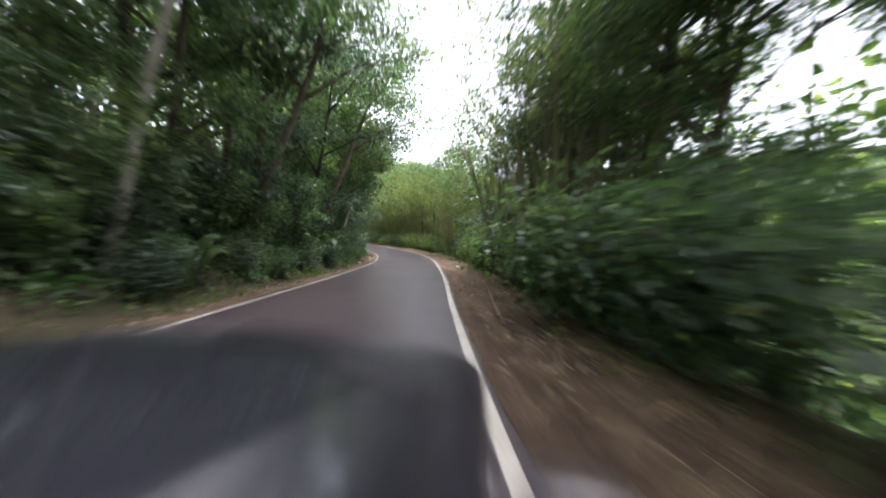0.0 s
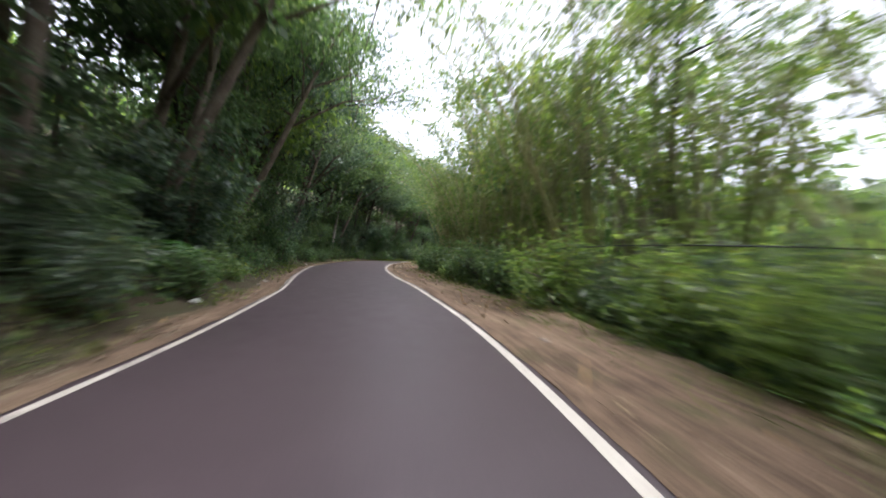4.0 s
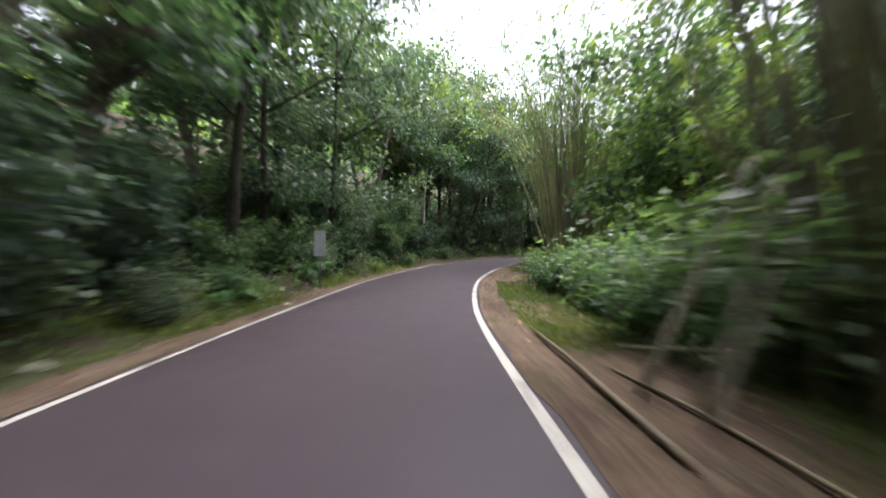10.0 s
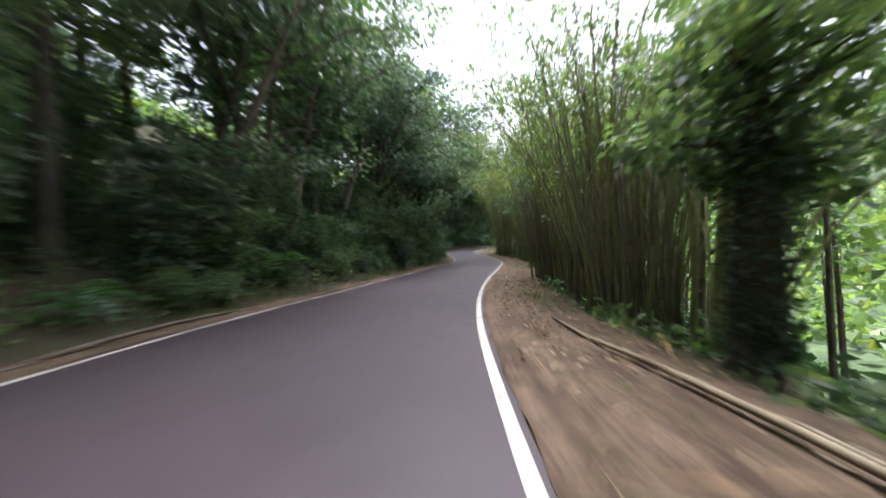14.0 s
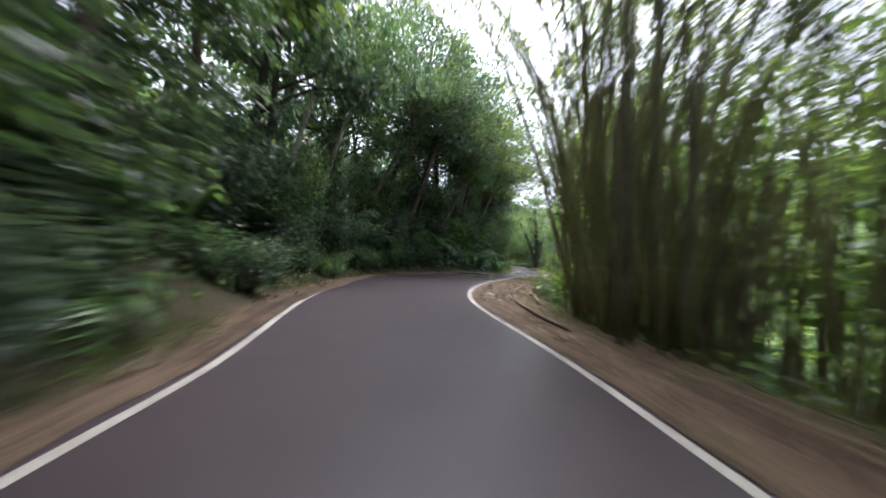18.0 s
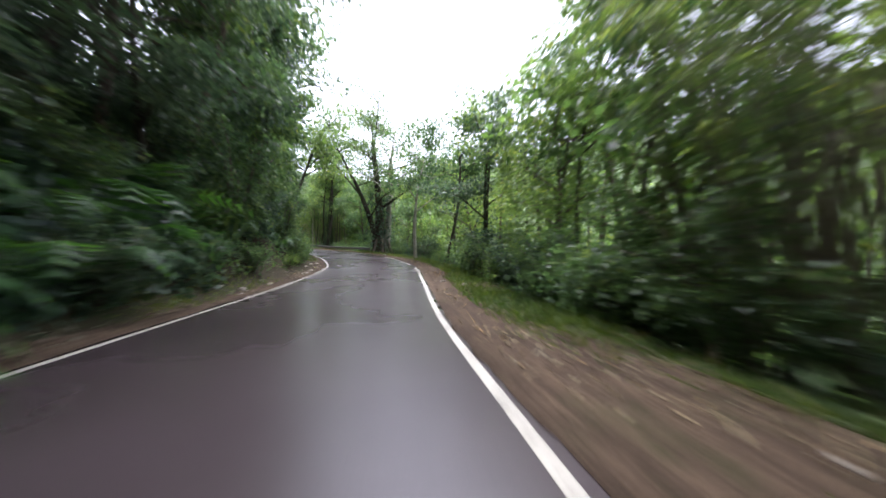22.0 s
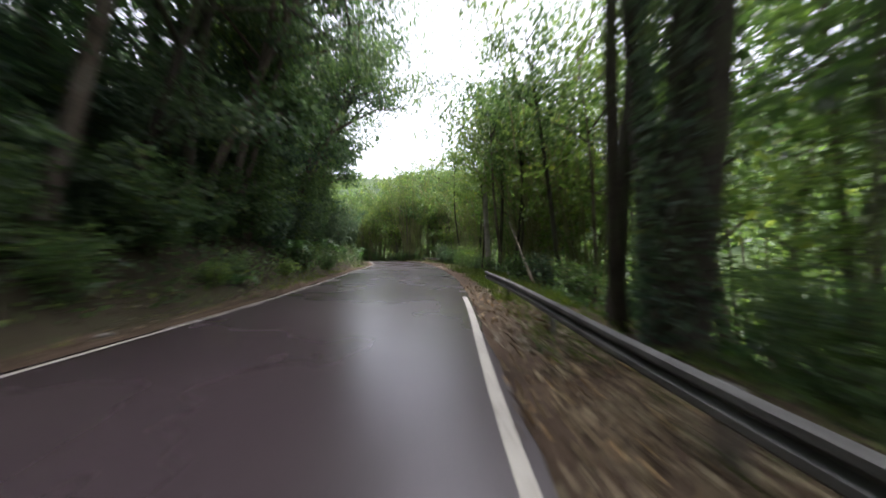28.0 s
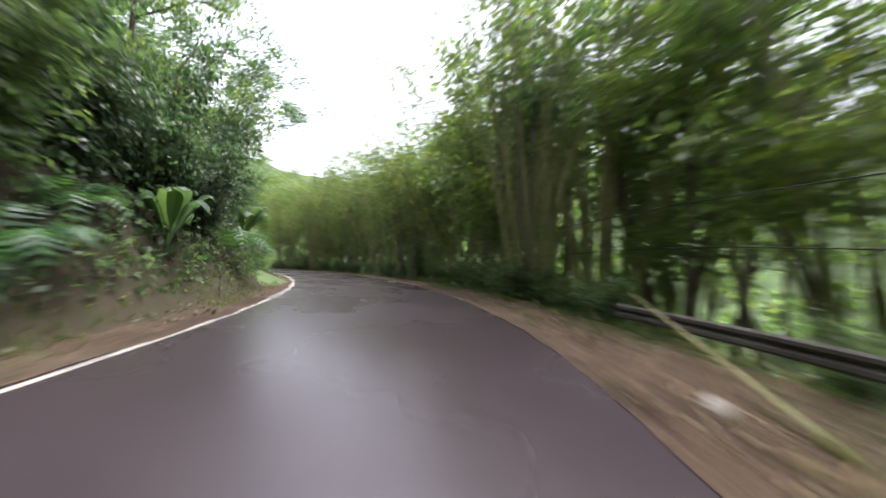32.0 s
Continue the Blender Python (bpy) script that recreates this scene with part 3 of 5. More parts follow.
# ---- plants ----
def grow_tree(name, seed, height, radius, lean, bark, leaves, crown_from=0.45, spread=4.0, clumps=46, per=46, leaf=(0.34, 0.10), droop=0.4, limbs=8, over=0.0, crook=1.0):
    """A tree with its foot at the origin: a curved tapered trunk with limbs, and a crown of leaf clumps."""
    rng = np.random.default_rng(seed)
    v, f = [], []
    bend = rng.normal(size=2) * 0.03 * height * crook
    top = Vector((lean[0], lean[1], height))

    def on_trunk(t):
        return Vector((top.x * t + bend[0] * math.sin(t * 3.1), top.y * t + bend[1] * math.sin(t * 2.6), height * t))

    steps = [0, 0.015, 0.05, 0.12, 0.25, 0.4, 0.55, 0.7, 0.85, 1.0]
    flare = [1.7, 1.35, 1.12, 1.0, 0.92, 0.82, 0.7, 0.55, 0.36, 0.12]
    pts = [on_trunk(t) + Vector((0, 0, -0.25 if t == 0 else 0)) for t in steps]
    tube(v, f, pts, [radius * k for k in flare], 9)
    tips = []
    for i in range(limbs):
        t = crown_from + (0.97 - crown_from) * (i + rng.uniform(0, 0.8)) / limbs
        a = i * 2.4 + rng.uniform(-0.5, 0.5)
        p = on_trunk(t)
        reach = spread * rng.uniform(0.65, 1.1) * (1.15 - 0.5 * t) * (1 + over * math.cos(a))
        reach *= 0.45 if p.z < 4.0 else 1.0
        end = p + Vector((math.cos(a) * reach, math.sin(a) * reach, reach * rng.uniform(0.25, 0.75)))
        mid = (p + end) / 2 + Vector((*rng.normal(size=2) * 0.2, reach * 0.12))
        r = radius * 0.42 * (1.2 - t)
        tube(v, f, [p, mid, end], [r + 0.03, r * 0.7 + 0.015, 0.015], 6)
        tips += [end, mid + (end - mid) * 0.4]
        for _ in range(3):
            q = mid + (end - mid) * rng.uniform(0, 0.7)
            e2 = q + Vector((*rng.normal(size=2) * reach * 0.32, reach * rng.uniform(0.0, 0.4)))
            tube(v, f, [q, (q + e2) / 2 + Vector((0, 0, 0.08)), e2], [r * 0.4 + 0.012, r * 0.3 + 0.01, 0.008], 3)
            tips.append(e2)
    tips.append(top)
    places, ways = [], []
    for i in range(clumps):
        c = np.array(tips[i % len(tips)]) + rng.normal(size=3) * (0.5, 0.5, 0.35)
        size = rng.uniform(0.4, 0.85)
        d = rng.normal(size=(per, 3))
        d *= (size * 1.7 * rng.uniform(0, 1, per) ** 0.45 / (np.linalg.norm(d, axis=1) + 0.01))[:, None] * (1, 1, 0.6)
        places.append(c + d)
        ways.append(d / (np.linalg.norm(d, axis=1)[:, None] + 0.01))
    root = new(name, None)
    part("trunk", mesh_of("trunk", v, f, bark, True), root)
    part("crown", leaf_mesh("crown", np.concatenate(places), leaves, leaf[0], leaf[1], rng, droop, 0.5, np.concatenate(ways)), root)
    return root


def grow_shrub(name, seed, height, wide, leaves, leaf, count, droop=0.3, flat=0.6):
    """A bush: stems from one foot and leaves on a broken outline."""
    rng = np.random.default_rng(seed)
    v, f, places, ways, feet = [], [], [], [], []
    for i in range(9):
        a = rng.uniform(0, 6.28)
        r = wide * rng.uniform(0.35, 1.0)
        end = Vector((math.cos(a) * r, math.sin(a) * r, height * rng.uniform(0.55, 1.05)))
        mid = end * 0.5 + Vector((0, 0, height * 0.18))
        feet.append(len(v))
        tube(v, f, [(0, 0, -0.15), mid, end], [0.035, 0.022, 0.006], 4)
        n = count // 9
        t = rng.uniform(0.15, 1.0, n)[:, None]
        line = (2 * t * (1 - t)) * np.array(mid) + t * t * np.array(end)
        d = rng.normal(size=(n, 3)) * wide * 0.26 * (1, 1, 0.7)
        d[:, 2] += 0.05
        pl = line + d
        pl[:, 2] = np.abs(pl[:, 2]) * 0.98 + 0.03
        places.append(pl)
        ways.append(d / (np.linalg.norm(d, axis=1)[:, None] + 0.01))
    f.append(tuple(feet))
    root = new(name, None)
    part("woody_base", mesh_of("woody_base", v, f, BARK, True), root)
    part("foliage", leaf_mesh("foliage", np.concatenate(places), leaves, leaf[0], leaf[1], rng, droop, flat, np.concatenate(ways)), root)
    return root


def blade(verts, faces, points, widths, sag):
    """A long leaf along the points, folded at its midrib."""
    base = len(verts)
    pts = [Vector(p) for p in points]
    for i, (p, w) in enumerate(zip(pts, widths)):
        d = (pts[min(i + 1, len(pts) - 1)] - pts[max(i - 1, 0)]).normalized()
        side = d.cross(Vector((0, 0, 1)))
        side = side.normalized() if side.length > 0.05 else Vector((1, 0, 0))
        verts += [p + side * w - Vector((0, 0, w * sag)), p, p - side * w - Vector((0, 0, w * sag))]
    for i in range(len(pts) - 1):
        q = base + 3 * i
        faces += [(q, q + 1, q + 4, q + 3), (q + 1, q + 2, q + 5, q + 4)]


def arching(a, reach, rise, fall, n=7):
    out = []
    for i in range(n):
        t = i / (n - 1)
        out.append(Vector((math.cos(a) * reach * t, math.sin(a) * reach * t, rise * (1 - (1 - t) ** 2) - fall * t**3)))
    return out


def grow_banana(seed, size):
    """A broad-leaved herb: each large leaf arches from the foot."""
    rng = np.random.default_rng(seed)
    root = new("heliconia_plant", None)
    for i in range(9):
        v, f = [], []
        a = i * 2.4 + rng.uniform(-0.3, 0.3)
        p = arching(a, size * rng.uniform(0.35, 0.8), size * rng.uniform(0.9, 1.3), size * rng.uniform(0.2, 0.6), 8)
        blade(v, f, p, [0.02, 0.03, 0.10 * size, 0.15 * size, 0.17 * size, 0.15 * size, 0.10 * size, 0.01], 0.35)
        part("leaf", mesh_of("leaf", v, f, LEAF_BRIGHT if i == 4 else LEAF, True), root)
    return root


def grow_fern(seed, size):
    """A fern or young palm: arching fronds with leaflets."""
    rng = np.random.default_rng(seed)
    root = new("fern", None)
    for i in range(10):
        v, f = [], []
        a = i * 2.4 + rng.uniform(-0.3, 0.3)
        p = arching(a, size * rng.uniform(0.8, 1.1), size * rng.uniform(0.5, 0.9), size * rng.uniform(0.4, 0.9), 13)
        tube(v, f, p, [0.012 - 0.0007 * k for k in range(13)], 4, False)
        for k in range(2, 13):
            d = (p[min(k + 1, 12)] - p[k - 1]).normalized()
            side = d.cross(Vector((0, 0, 1))).normalized()
            ln = size * 0.30 * math.sin(math.pi * (k + 1) / 14.5) + 0.03
            for sgn in (-1, 1):
                tip = p[k] + side * sgn * ln + d * ln * 0.35 - Vector((0, 0, ln * 0.25))
                w = d * size * 0.035
                q = len(v)
                v += [p[k] - w, p[k] + w, tip]
                f.append((q, q + 1, q + 2))
        part("frond", mesh_of("frond", v, f, FROND), root)
    return root


def culm_mesh(seed, height, radius, lean, mat, arch=1.0, cut=1.0):
    """One bamboo culm with nodes, bowing outwards to a thin drooping tip along +x; cut: where it is broken off."""
    rng = np.random.default_rng(seed)
    v, f, pts, rad = [], [], [], []
    n = 12
    for i in range(n):
        t = i / (n - 1) * cut
        out = lean * (0.30 * t + arch * 0.70 * t**2.4)
        pts.append(Vector((out + 0.03 * rng.normal(), 0.006 * height * rng.normal() * t, height * (t - 0.20 * arch * t**4))))
        rad.append(max(0.006, radius * (1 - 0.88 * t)))
    tube(v, f, pts, rad, 5)
    for i in range(1, 6):
        j = i / 6 * 0.6 * (n - 1)
        k = int(j)
        p = pts[k].lerp(pts[k + 1], j - k)
        r = rad[k] * 1.2
        tube(v, f, [p - Vector((0, 0, 0.018)), p + Vector((0, 0, 0.018))], [r, r], 5, False)
    return v, f, pts, mat


def grow_bamboo(seed, culms, height, foot, lean, sprays, old, low, single=True, broken=0.0):
    """A clump: culms bowing outwards from a tight foot, and drooping leaf sprays. single: each culm is a part of its own."""
    rng = np.random.default_rng(seed)
    kinds = []
    for k in range(7):
        mat = CULM_OLD if k < old * 7 else CULM
        cut = 1.0 if k >= broken * 7 else rng.uniform(0.35, 0.6)
        kinds.append(culm_mesh(seed * 10 + k, height * rng.uniform(0.8, 1.12), rng.uniform(0.045, 0.07), lean * (0.15 + 0.19 * k), mat, 1.0, cut) + (cut,))
    meshes = [mesh_of("culm", v, f, mat, True) for v, f, _, mat, _ in kinds] if single else None
    root = new("bamboo_clump", None)
    places, ways, jv, jf = [], [], [], []
    for i in range(culms):
        k = int(rng.integers(7))
        v, f, pts, mat, cut = kinds[k]
        a = rng.uniform(0, 6.283)
        r = foot * math.sqrt(rng.uniform(0, 1))
        m = pose(math.cos(a) * r, math.sin(a) * r, -0.3, 0, rng.normal() * 4, math.degrees(a) + rng.normal() * 35)
        if single:
            part("culm", meshes[k], root).matrix_local = m
        else:
            base = len(jv)
            jv += [m @ p for p in v]
            jf += [tuple(base + q for q in face) for face in f]
        if cut < 1:
            continue
        line = np.array([m @ p for p in pts])
        for _ in range(sprays):
            t = low + (1 - low) * rng.uniform(0, 1) ** 0.75
            j = t * (len(line) - 1.001)
            p = line[int(j)] * (1 - j % 1) + line[int(j) + 1] * (j % 1)
            d = rng.normal(size=3) * (1, 1, 0.35) + (0, 0, 0.1)
            d *= rng.uniform(0.5, 1.25) * (1.25 - 0.5 * t) / np.linalg.norm(d)
            u = rng.uniform(0.25, 1.0, 8)[:, None]
            places.append(p + d * u + (0, 0, -0.35) * u**2 + rng.normal(size=(8, 3)) * 0.09)
            ways.append(np.tile(d * 0.7 + (0, 0, -0.25), (8, 1)))
    if not single:
        part("cane_stand", mesh_of("cane_stand", jv, jf, CULM_OLD if old > 0.5 else CULM, True), root, kind="stuff")
    part("foliage", leaf_mesh("foliage", np.concatenate(places), LEAF_BAMBOO, 0.27, 0.036, rng, 0.45, 0.3, np.concatenate(ways)), root)
    return root


def grow_thicket(name, seed, height, wide, leaves, leaf, sprays, per):
    """A tall bush of many arching stems, its leaves in overlapping drooping layers from the ground up."""
    rng = np.random.default_rng(seed)
    v, f, places, ways, feet = [], [], [], [], []
    for i in range(9):
        a = i * 2.4 + rng.uniform(-0.5, 0.5)
        r = wide * rng.uniform(0.3, 1.0)
        end = np.array((math.cos(a) * r, math.sin(a) * r, height * rng.uniform(0.4, 1.0)))
        mid = end * 0.42 + (0, 0, height * 0.22)
        feet.append(len(v))
        tube(v, f, [(0, 0, -0.3), mid, end], [0.045, 0.028, 0.008], 4)
        for _ in range(sprays // 9):
            t = rng.uniform(0.12, 1.0)
            c = 2 * t * (1 - t) * mid + t * t * end
            d = rng.normal(size=3) * (1, 1, 0.35)
            d[:2] += np.array((math.cos(a), math.sin(a))) * 0.8
            d *= rng.uniform(0.45, 1.1) * wide * 0.4 / np.linalg.norm(d)
            u = rng.uniform(0.1, 1.0, per)[:, None]
            pl = c + d * u + (0, 0, -0.3) * u**2 + rng.normal(size=(per, 3)) * (0.16, 0.16, 0.06)
            pl[:, 2] = np.abs(pl[:, 2]) + 0.04
            places.append(pl)
            ways.append(np.tile(d * 0.9 + (0, 0, -0.25), (per, 1)))
    f.append(tuple(feet))
    root = new(name, None)
    part("woody_base", mesh_of("woody_base", v, f, BARK, True), root)
    part("foliage", leaf_mesh("foliage", np.concatenate(places), leaves, leaf[0], leaf[1], rng, 0.35, 0.6, np.concatenate(ways)), root)
    return root


TREES = [
    grow_tree("tree", 1, 14.0, 0.16, (3.2, 0.3), BARK, LEAF, 0.26, 4.9, 66, 84, (0.22, 0.068), over=0.5),
    grow_tree("tree", 2, 17.0, 0.20, (3.0, 1.0), BARK, LEAF_DARK, 0.28, 5.5, 70, 84, (0.22, 0.068), over=0.45),
    grow_tree("tree", 3, 11.5, 0.13, (2.9, -0.5), DARK_BARK, LEAF_DARK, 0.12, 4.5, 68, 84, (0.22, 0.068), over=0.5),
    grow_tree("tree", 4, 14.0, 0.17, (3.0, 0.4), PALE_BARK, LEAF, 0.45, 4.6, 60, 84, (0.22, 0.068), over=0.4),
    grow_tree("tree", 5, 12.0, 0.13, (0.3, 0.9), BARK, LEAF_BRIGHT, 0.25, 4.0, 60, 72, (0.21, 0.066)),
    grow_tree("tree", 6, 8.0, 0.09, (0.5, 0.4), DARK_BARK, LEAF_BRIGHT, 0.18, 2.9, 52, 66, (0.20, 0.066)),
    grow_tree("tree", 7, 15.0, 0.24, (0.8, -0.4), DARK_BARK, LEAF_DARK, 0.35, 4.6, 64, 70, (0.22, 0.072)),
]
OVERHANGING = [
    grow_tree("overhanging_tree", 14, 12.5, 0.20, (5.6, 0.4), BARK, LEAF, 0.5, 4.6, 78, 84, (0.20, 0.062), over=0.5),
    grow_tree("overhanging_tree", 15, 14.5, 0.23, (5.0, -0.8), DARK_BARK, LEAF_DARK, 0.52, 5.0, 80, 84, (0.21, 0.066), over=0.5),
]
BACK_TREES = [
    grow_tree("forest_tree", 11, 14.0, 0.18, (1.0, 0.3), BARK, LEAF, 0.25, 4.4, 46, 46, (0.36, 0.115), over=0.2),
    grow_tree("forest_tree", 12, 16.0, 0.20, (0.8, 0.8), DARK_BARK, LEAF_DARK, 0.28, 4.8, 46, 46, (0.36, 0.115), over=0.2),
    grow_tree("forest_tree", 13, 13.0, 0.15, (0.4, -0.6), BARK, LEAF_BRIGHT, 0.3, 4.2, 46, 46, (0.34, 0.105)),
]
SLIM_TREES = [
    grow_tree("slim_tree", 8, 14.0, 0.11, (0.5, 0.3), DARK_BARK, LEAF_BRIGHT, 0.55, 2.6, 34, 50, (0.24, 0.08)),
    grow_tree("slim_tree", 9, 12.0, 0.085, (-0.4, 0.5), BARK, LEAF, 0.6, 2.2, 30, 50, (0.24, 0.08)),
    grow_tree("slim_tree", 10, 16.0, 0.15, (0.3, -0.6), DARK_BARK, LEAF, 0.65, 3.0, 36, 50, (0.25, 0.085)),
]
SLIM_LABEL = [
    "slim straight dark-barked tree with a small bright crown",
    "thin upright brown tree with a small high crown",
    "tall straight mossy tree with leaves only high up",
]
BACK_LABEL = [
    "green forest tree standing behind the roadside bushes",
    "tall dark forest tree standing among others",
    "bright yellow-green forest tree standing among others",
]
TREE_LABEL = [
    "grey-brown tree with a dense green crown over the road",
    "tall tree with dark glossy leaves on a brown trunk",
    "low dark tree with big glossy leaves on the bank",
    "pale-barked slender tree with a high open crown",
    "tree with yellow-green leaves lit from behind",
    "young thin tree with bright yellow-green leaves",
    "tall tree with a thick dark mossy trunk",
]
SHRUBS = [
    grow_shrub("shrub", 21, 1.5, 0.95, LEAF, (0.135, 0.043), 1170),
    grow_shrub("shrub", 22, 2.3, 1.25, LEAF_DARK, (0.155, 0.052), 1440),
    grow_shrub("bush", 23, 1.0, 0.8, LEAF_BRIGHT, (0.11, 0.036), 810),
    grow_shrub("bush", 24, 2.8, 1.6, LEAF, (0.16, 0.054), 1800),
    grow_shrub("bush", 25, 2.4, 1.5, LEAF_BRIGHT, (0.155, 0.052), 1620),
]
SHRUB_LABEL = [
    "leafy green roadside shrub",
    "tall dark-leaved shrub in the understorey",
    "low bright green bush at the verge",
    "large spreading green bush on the slope",
    "large yellow-green bush lit from behind",
]
BAMBOO_KINDS = [(31, 34, 16.5, 1.0, 6.8, 14, 0.15, 0.5, 0.0), (32, 24, 13.5, 0.9, 5.0, 22, 0.3, 0.25, 0.0), (33, 46, 14.5, 1.35, 3.6, 10, 0.75, 0.5, 0.3)]
BAMBOOS = [grow_bamboo(*row[:8], True, row[8]) for row in BAMBOO_KINDS]
FAR_BAMBOOS = [grow_bamboo(row[0] + 5, *row[1:8], False, row[8]) for row in BAMBOO_KINDS]
BAMBOO_LABEL = [
    "clump of fanned green bamboo culms on the verge",
    "feathery clump of arching bamboo with fine yellow-green leaves",
    "dense upright clump of brown old bamboo culms",
]
THICKETS = [
    grow_thicket("thicket", 26, 4.6, 2.0, LEAF_DARK, (0.20, 0.060), 252, 13),
    grow_thicket("thicket", 27, 6.2, 2.4, LEAF, (0.20, 0.060), 288, 13),
    grow_thicket("thicket", 28, 3.2, 1.8, LEAF, (0.18, 0.054), 216, 12),
]
THICKET_LABEL = [
    "tall dark-leaved thicket with drooping layers on the bank",
    "high green thicket hiding the trunks behind it",
    "green thicket with layered leaves at the foot of the bank",
]
HELICONIA = [grow_banana(41, 1.9), grow_banana(42, 1.4)]
FERNS = [grow_fern(51, 1.1), grow_fern(52, 1.7)]
USED = {}


def put(proto, s, off, turn, scale, label, category, group="", up=0.0, tilt=(0, 0)):
    """Stand a plant at s and off; the first of each kind is the prototype itself."""
    p = at(s, off, up)
    m = pose(p.x, p.y, p.z, tilt[0], tilt[1], turn)
    if proto.name not in USED:
        ob = proto
        USED[proto.name] = True
        ob.matrix_basis = m
    else:
        ob = copy_thing(proto, m)
    ob.scale = (scale, scale, scale)
    return tagged(ob, label, category or proto.name.split(".")[0], group)


rnd = random.Random(7)


def fill(protos, labels, s0, s1, step, off, scale, category, group, weights=None, tilt=5.0, facing=None):
    """Plants along a stretch. off: nearest and farthest beyond the edge of the road (minus: uphill). facing: turn their heavy side to the road."""
    s = s0
    while s < s1:
        k = rnd.choices(range(len(protos)), weights)[0] if weights else rnd.randrange(len(protos))
        o = rnd.uniform(*off)
        if o < 0:
            o -= width_at(s)
        here = s + rnd.uniform(-0.4, 0.4) * step
        turn = rnd.uniform(0, 360)
        if facing is not None:
            turn = -heading(here) + (0 if o < 0 else 180) + rnd.uniform(-facing, facing)
        put(protos[k], here, o, turn, rnd.uniform(*scale), labels[k], category, group, 0.0, (rnd.gauss(0, tilt), rnd.gauss(0, tilt)))
        s += step * rnd.uniform(0.65, 1.35)


def shrubs(s0, s1, step, off, scale, weights):
    fill(SHRUBS, SHRUB_LABEL, s0, s1, step, off, scale, "", "roadside shrubs", weights)


def trees(s0, s1, step, off, scale, weights, facing=None):
    fill(TREES, TREE_LABEL, s0, s1, step, off, scale, "tree", "forest trees", weights, 4.0, facing)


def back_trees(s0, s1, step, off, scale, weights):
    fill(BACK_TREES, BACK_LABEL, s0, s1, step, off, scale, "tree", "forest trees", weights, 4.0)


def slim_trees(s0, s1, step, off, scale):
    fill(SLIM_TREES, SLIM_LABEL, s0, s1, step, off, scale, "tree", "forest trees", (2, 3, 2), 3.0)


def bamboo(s0, s1, step, off, scale, weights=(1, 1, 1)):
    fill(BAMBOOS if off[0] < 5.3 else FAR_BAMBOOS, BAMBOO_LABEL, s0, s1, step, off, scale, "bamboo", "bamboo clumps", weights, 3.0)


def thickets(s0, s1, step, off, scale, weights=(1, 1, 1)):
    fill(THICKETS, THICKET_LABEL, s0, s1, step, off, scale, "thicket", "thickets", weights, 6.0)


S0, S1 = -6.0, S_LAST - 30
# uphill side: bushes at the foot of the bank, trees that lean over the road
shrubs(S0, 312, 3.0, (-2.3, -1.5), (0.6, 1.0), (4, 3, 1, 1, 0))
shrubs(352, S1, 3.0, (-2.3, -1.5), (0.6, 1.0), (4, 3, 1, 1, 0))
thickets(S0, 312, 2.3, (-3.7, -2.7), (0.75, 1.1), (4, 2, 3))
thickets(312, S1, 2.3, (-4.8, -3.6), (0.8, 1.1), (4, 2, 2))
thickets(S0, 318, 3.0, (-6.0, -4.2), (1.0, 1.35), (3, 5, 0))
trees(S0, 246, 5.4, (-5.8, -4.0), (0.95, 1.2), (4, 3, 5, 1, 0, 0, 0), 45)
trees(248, 292, 5.2, (-5.0, -3.2), (0.75, 1.0), (5, 1, 1, 0, 4, 2, 0), 45)
trees(288, 318, 3.8, (-5.2, -3.6), (0.9, 1.15), (4, 3, 4, 1, 0, 0, 0), 45)
trees(320, S1, 5.6, (-6.5, -4.5), (0.65, 0.85), (2, 0, 0, 4, 3, 3, 0), 45)
for a, b, gap, near in ((4, 30, 11.0, -5.0), (46, 80, 8.0, -5.0), (84, 112, 10.0, -5.0), (140, 182, 10.0, -5.0), (200, 234, 8.0, -5.0), (284, 318, 7.0, -5.0), (324, 352, 9.0, -13.0)):
    fill(OVERHANGING, ["tree leaning far out so that its crown hangs over the road", "tall dark tree whose crown hangs over the road"], a, b, gap, (near, near + 1.2), (0.9, 1.1), "tree", "forest trees", None, 3.0, 14)
back_trees(S0, 315, 3.8, (-9.5, -5.5), (1.05, 1.45), (4, 5, 2))
back_trees(58, 92, 3.6, (-8.5, -4.5), (1.25, 1.65), (3, 5, 1))
back_trees(134, 176, 3.2, (-6.5, -3.6), (0.9, 1.2), (2, 6, 0))
back_trees(176, 203, 3.4, (-7.0, -4.2), (0.9, 1.2), (2, 6, 0))
back_trees(203, 236, 3.2, (-7.0, -4.0), (0.9, 1.2), (2, 6, 0))
back_trees(296, 318, 3.0, (-6.5, -3.6), (0.85, 1.1), (1, 6, 0))
back_trees(318, S1, 7.0, (-12.0, -7.0), (0.7, 0.9), (4, 1, 3))
fill(HELICONIA, ["broad-leaved green heliconia plant on the bank"] * 2, 4, S1, 12.0, (-3.2, -2.0), (0.8, 1.2), "plant", "heliconias")
fill(FERNS, ["green fern with arching fronds on the bank"] * 2, S0, S1, 7.0, (-2.8, -1.6), (0.6, 1.0), "fern", "ferns", tilt=10)

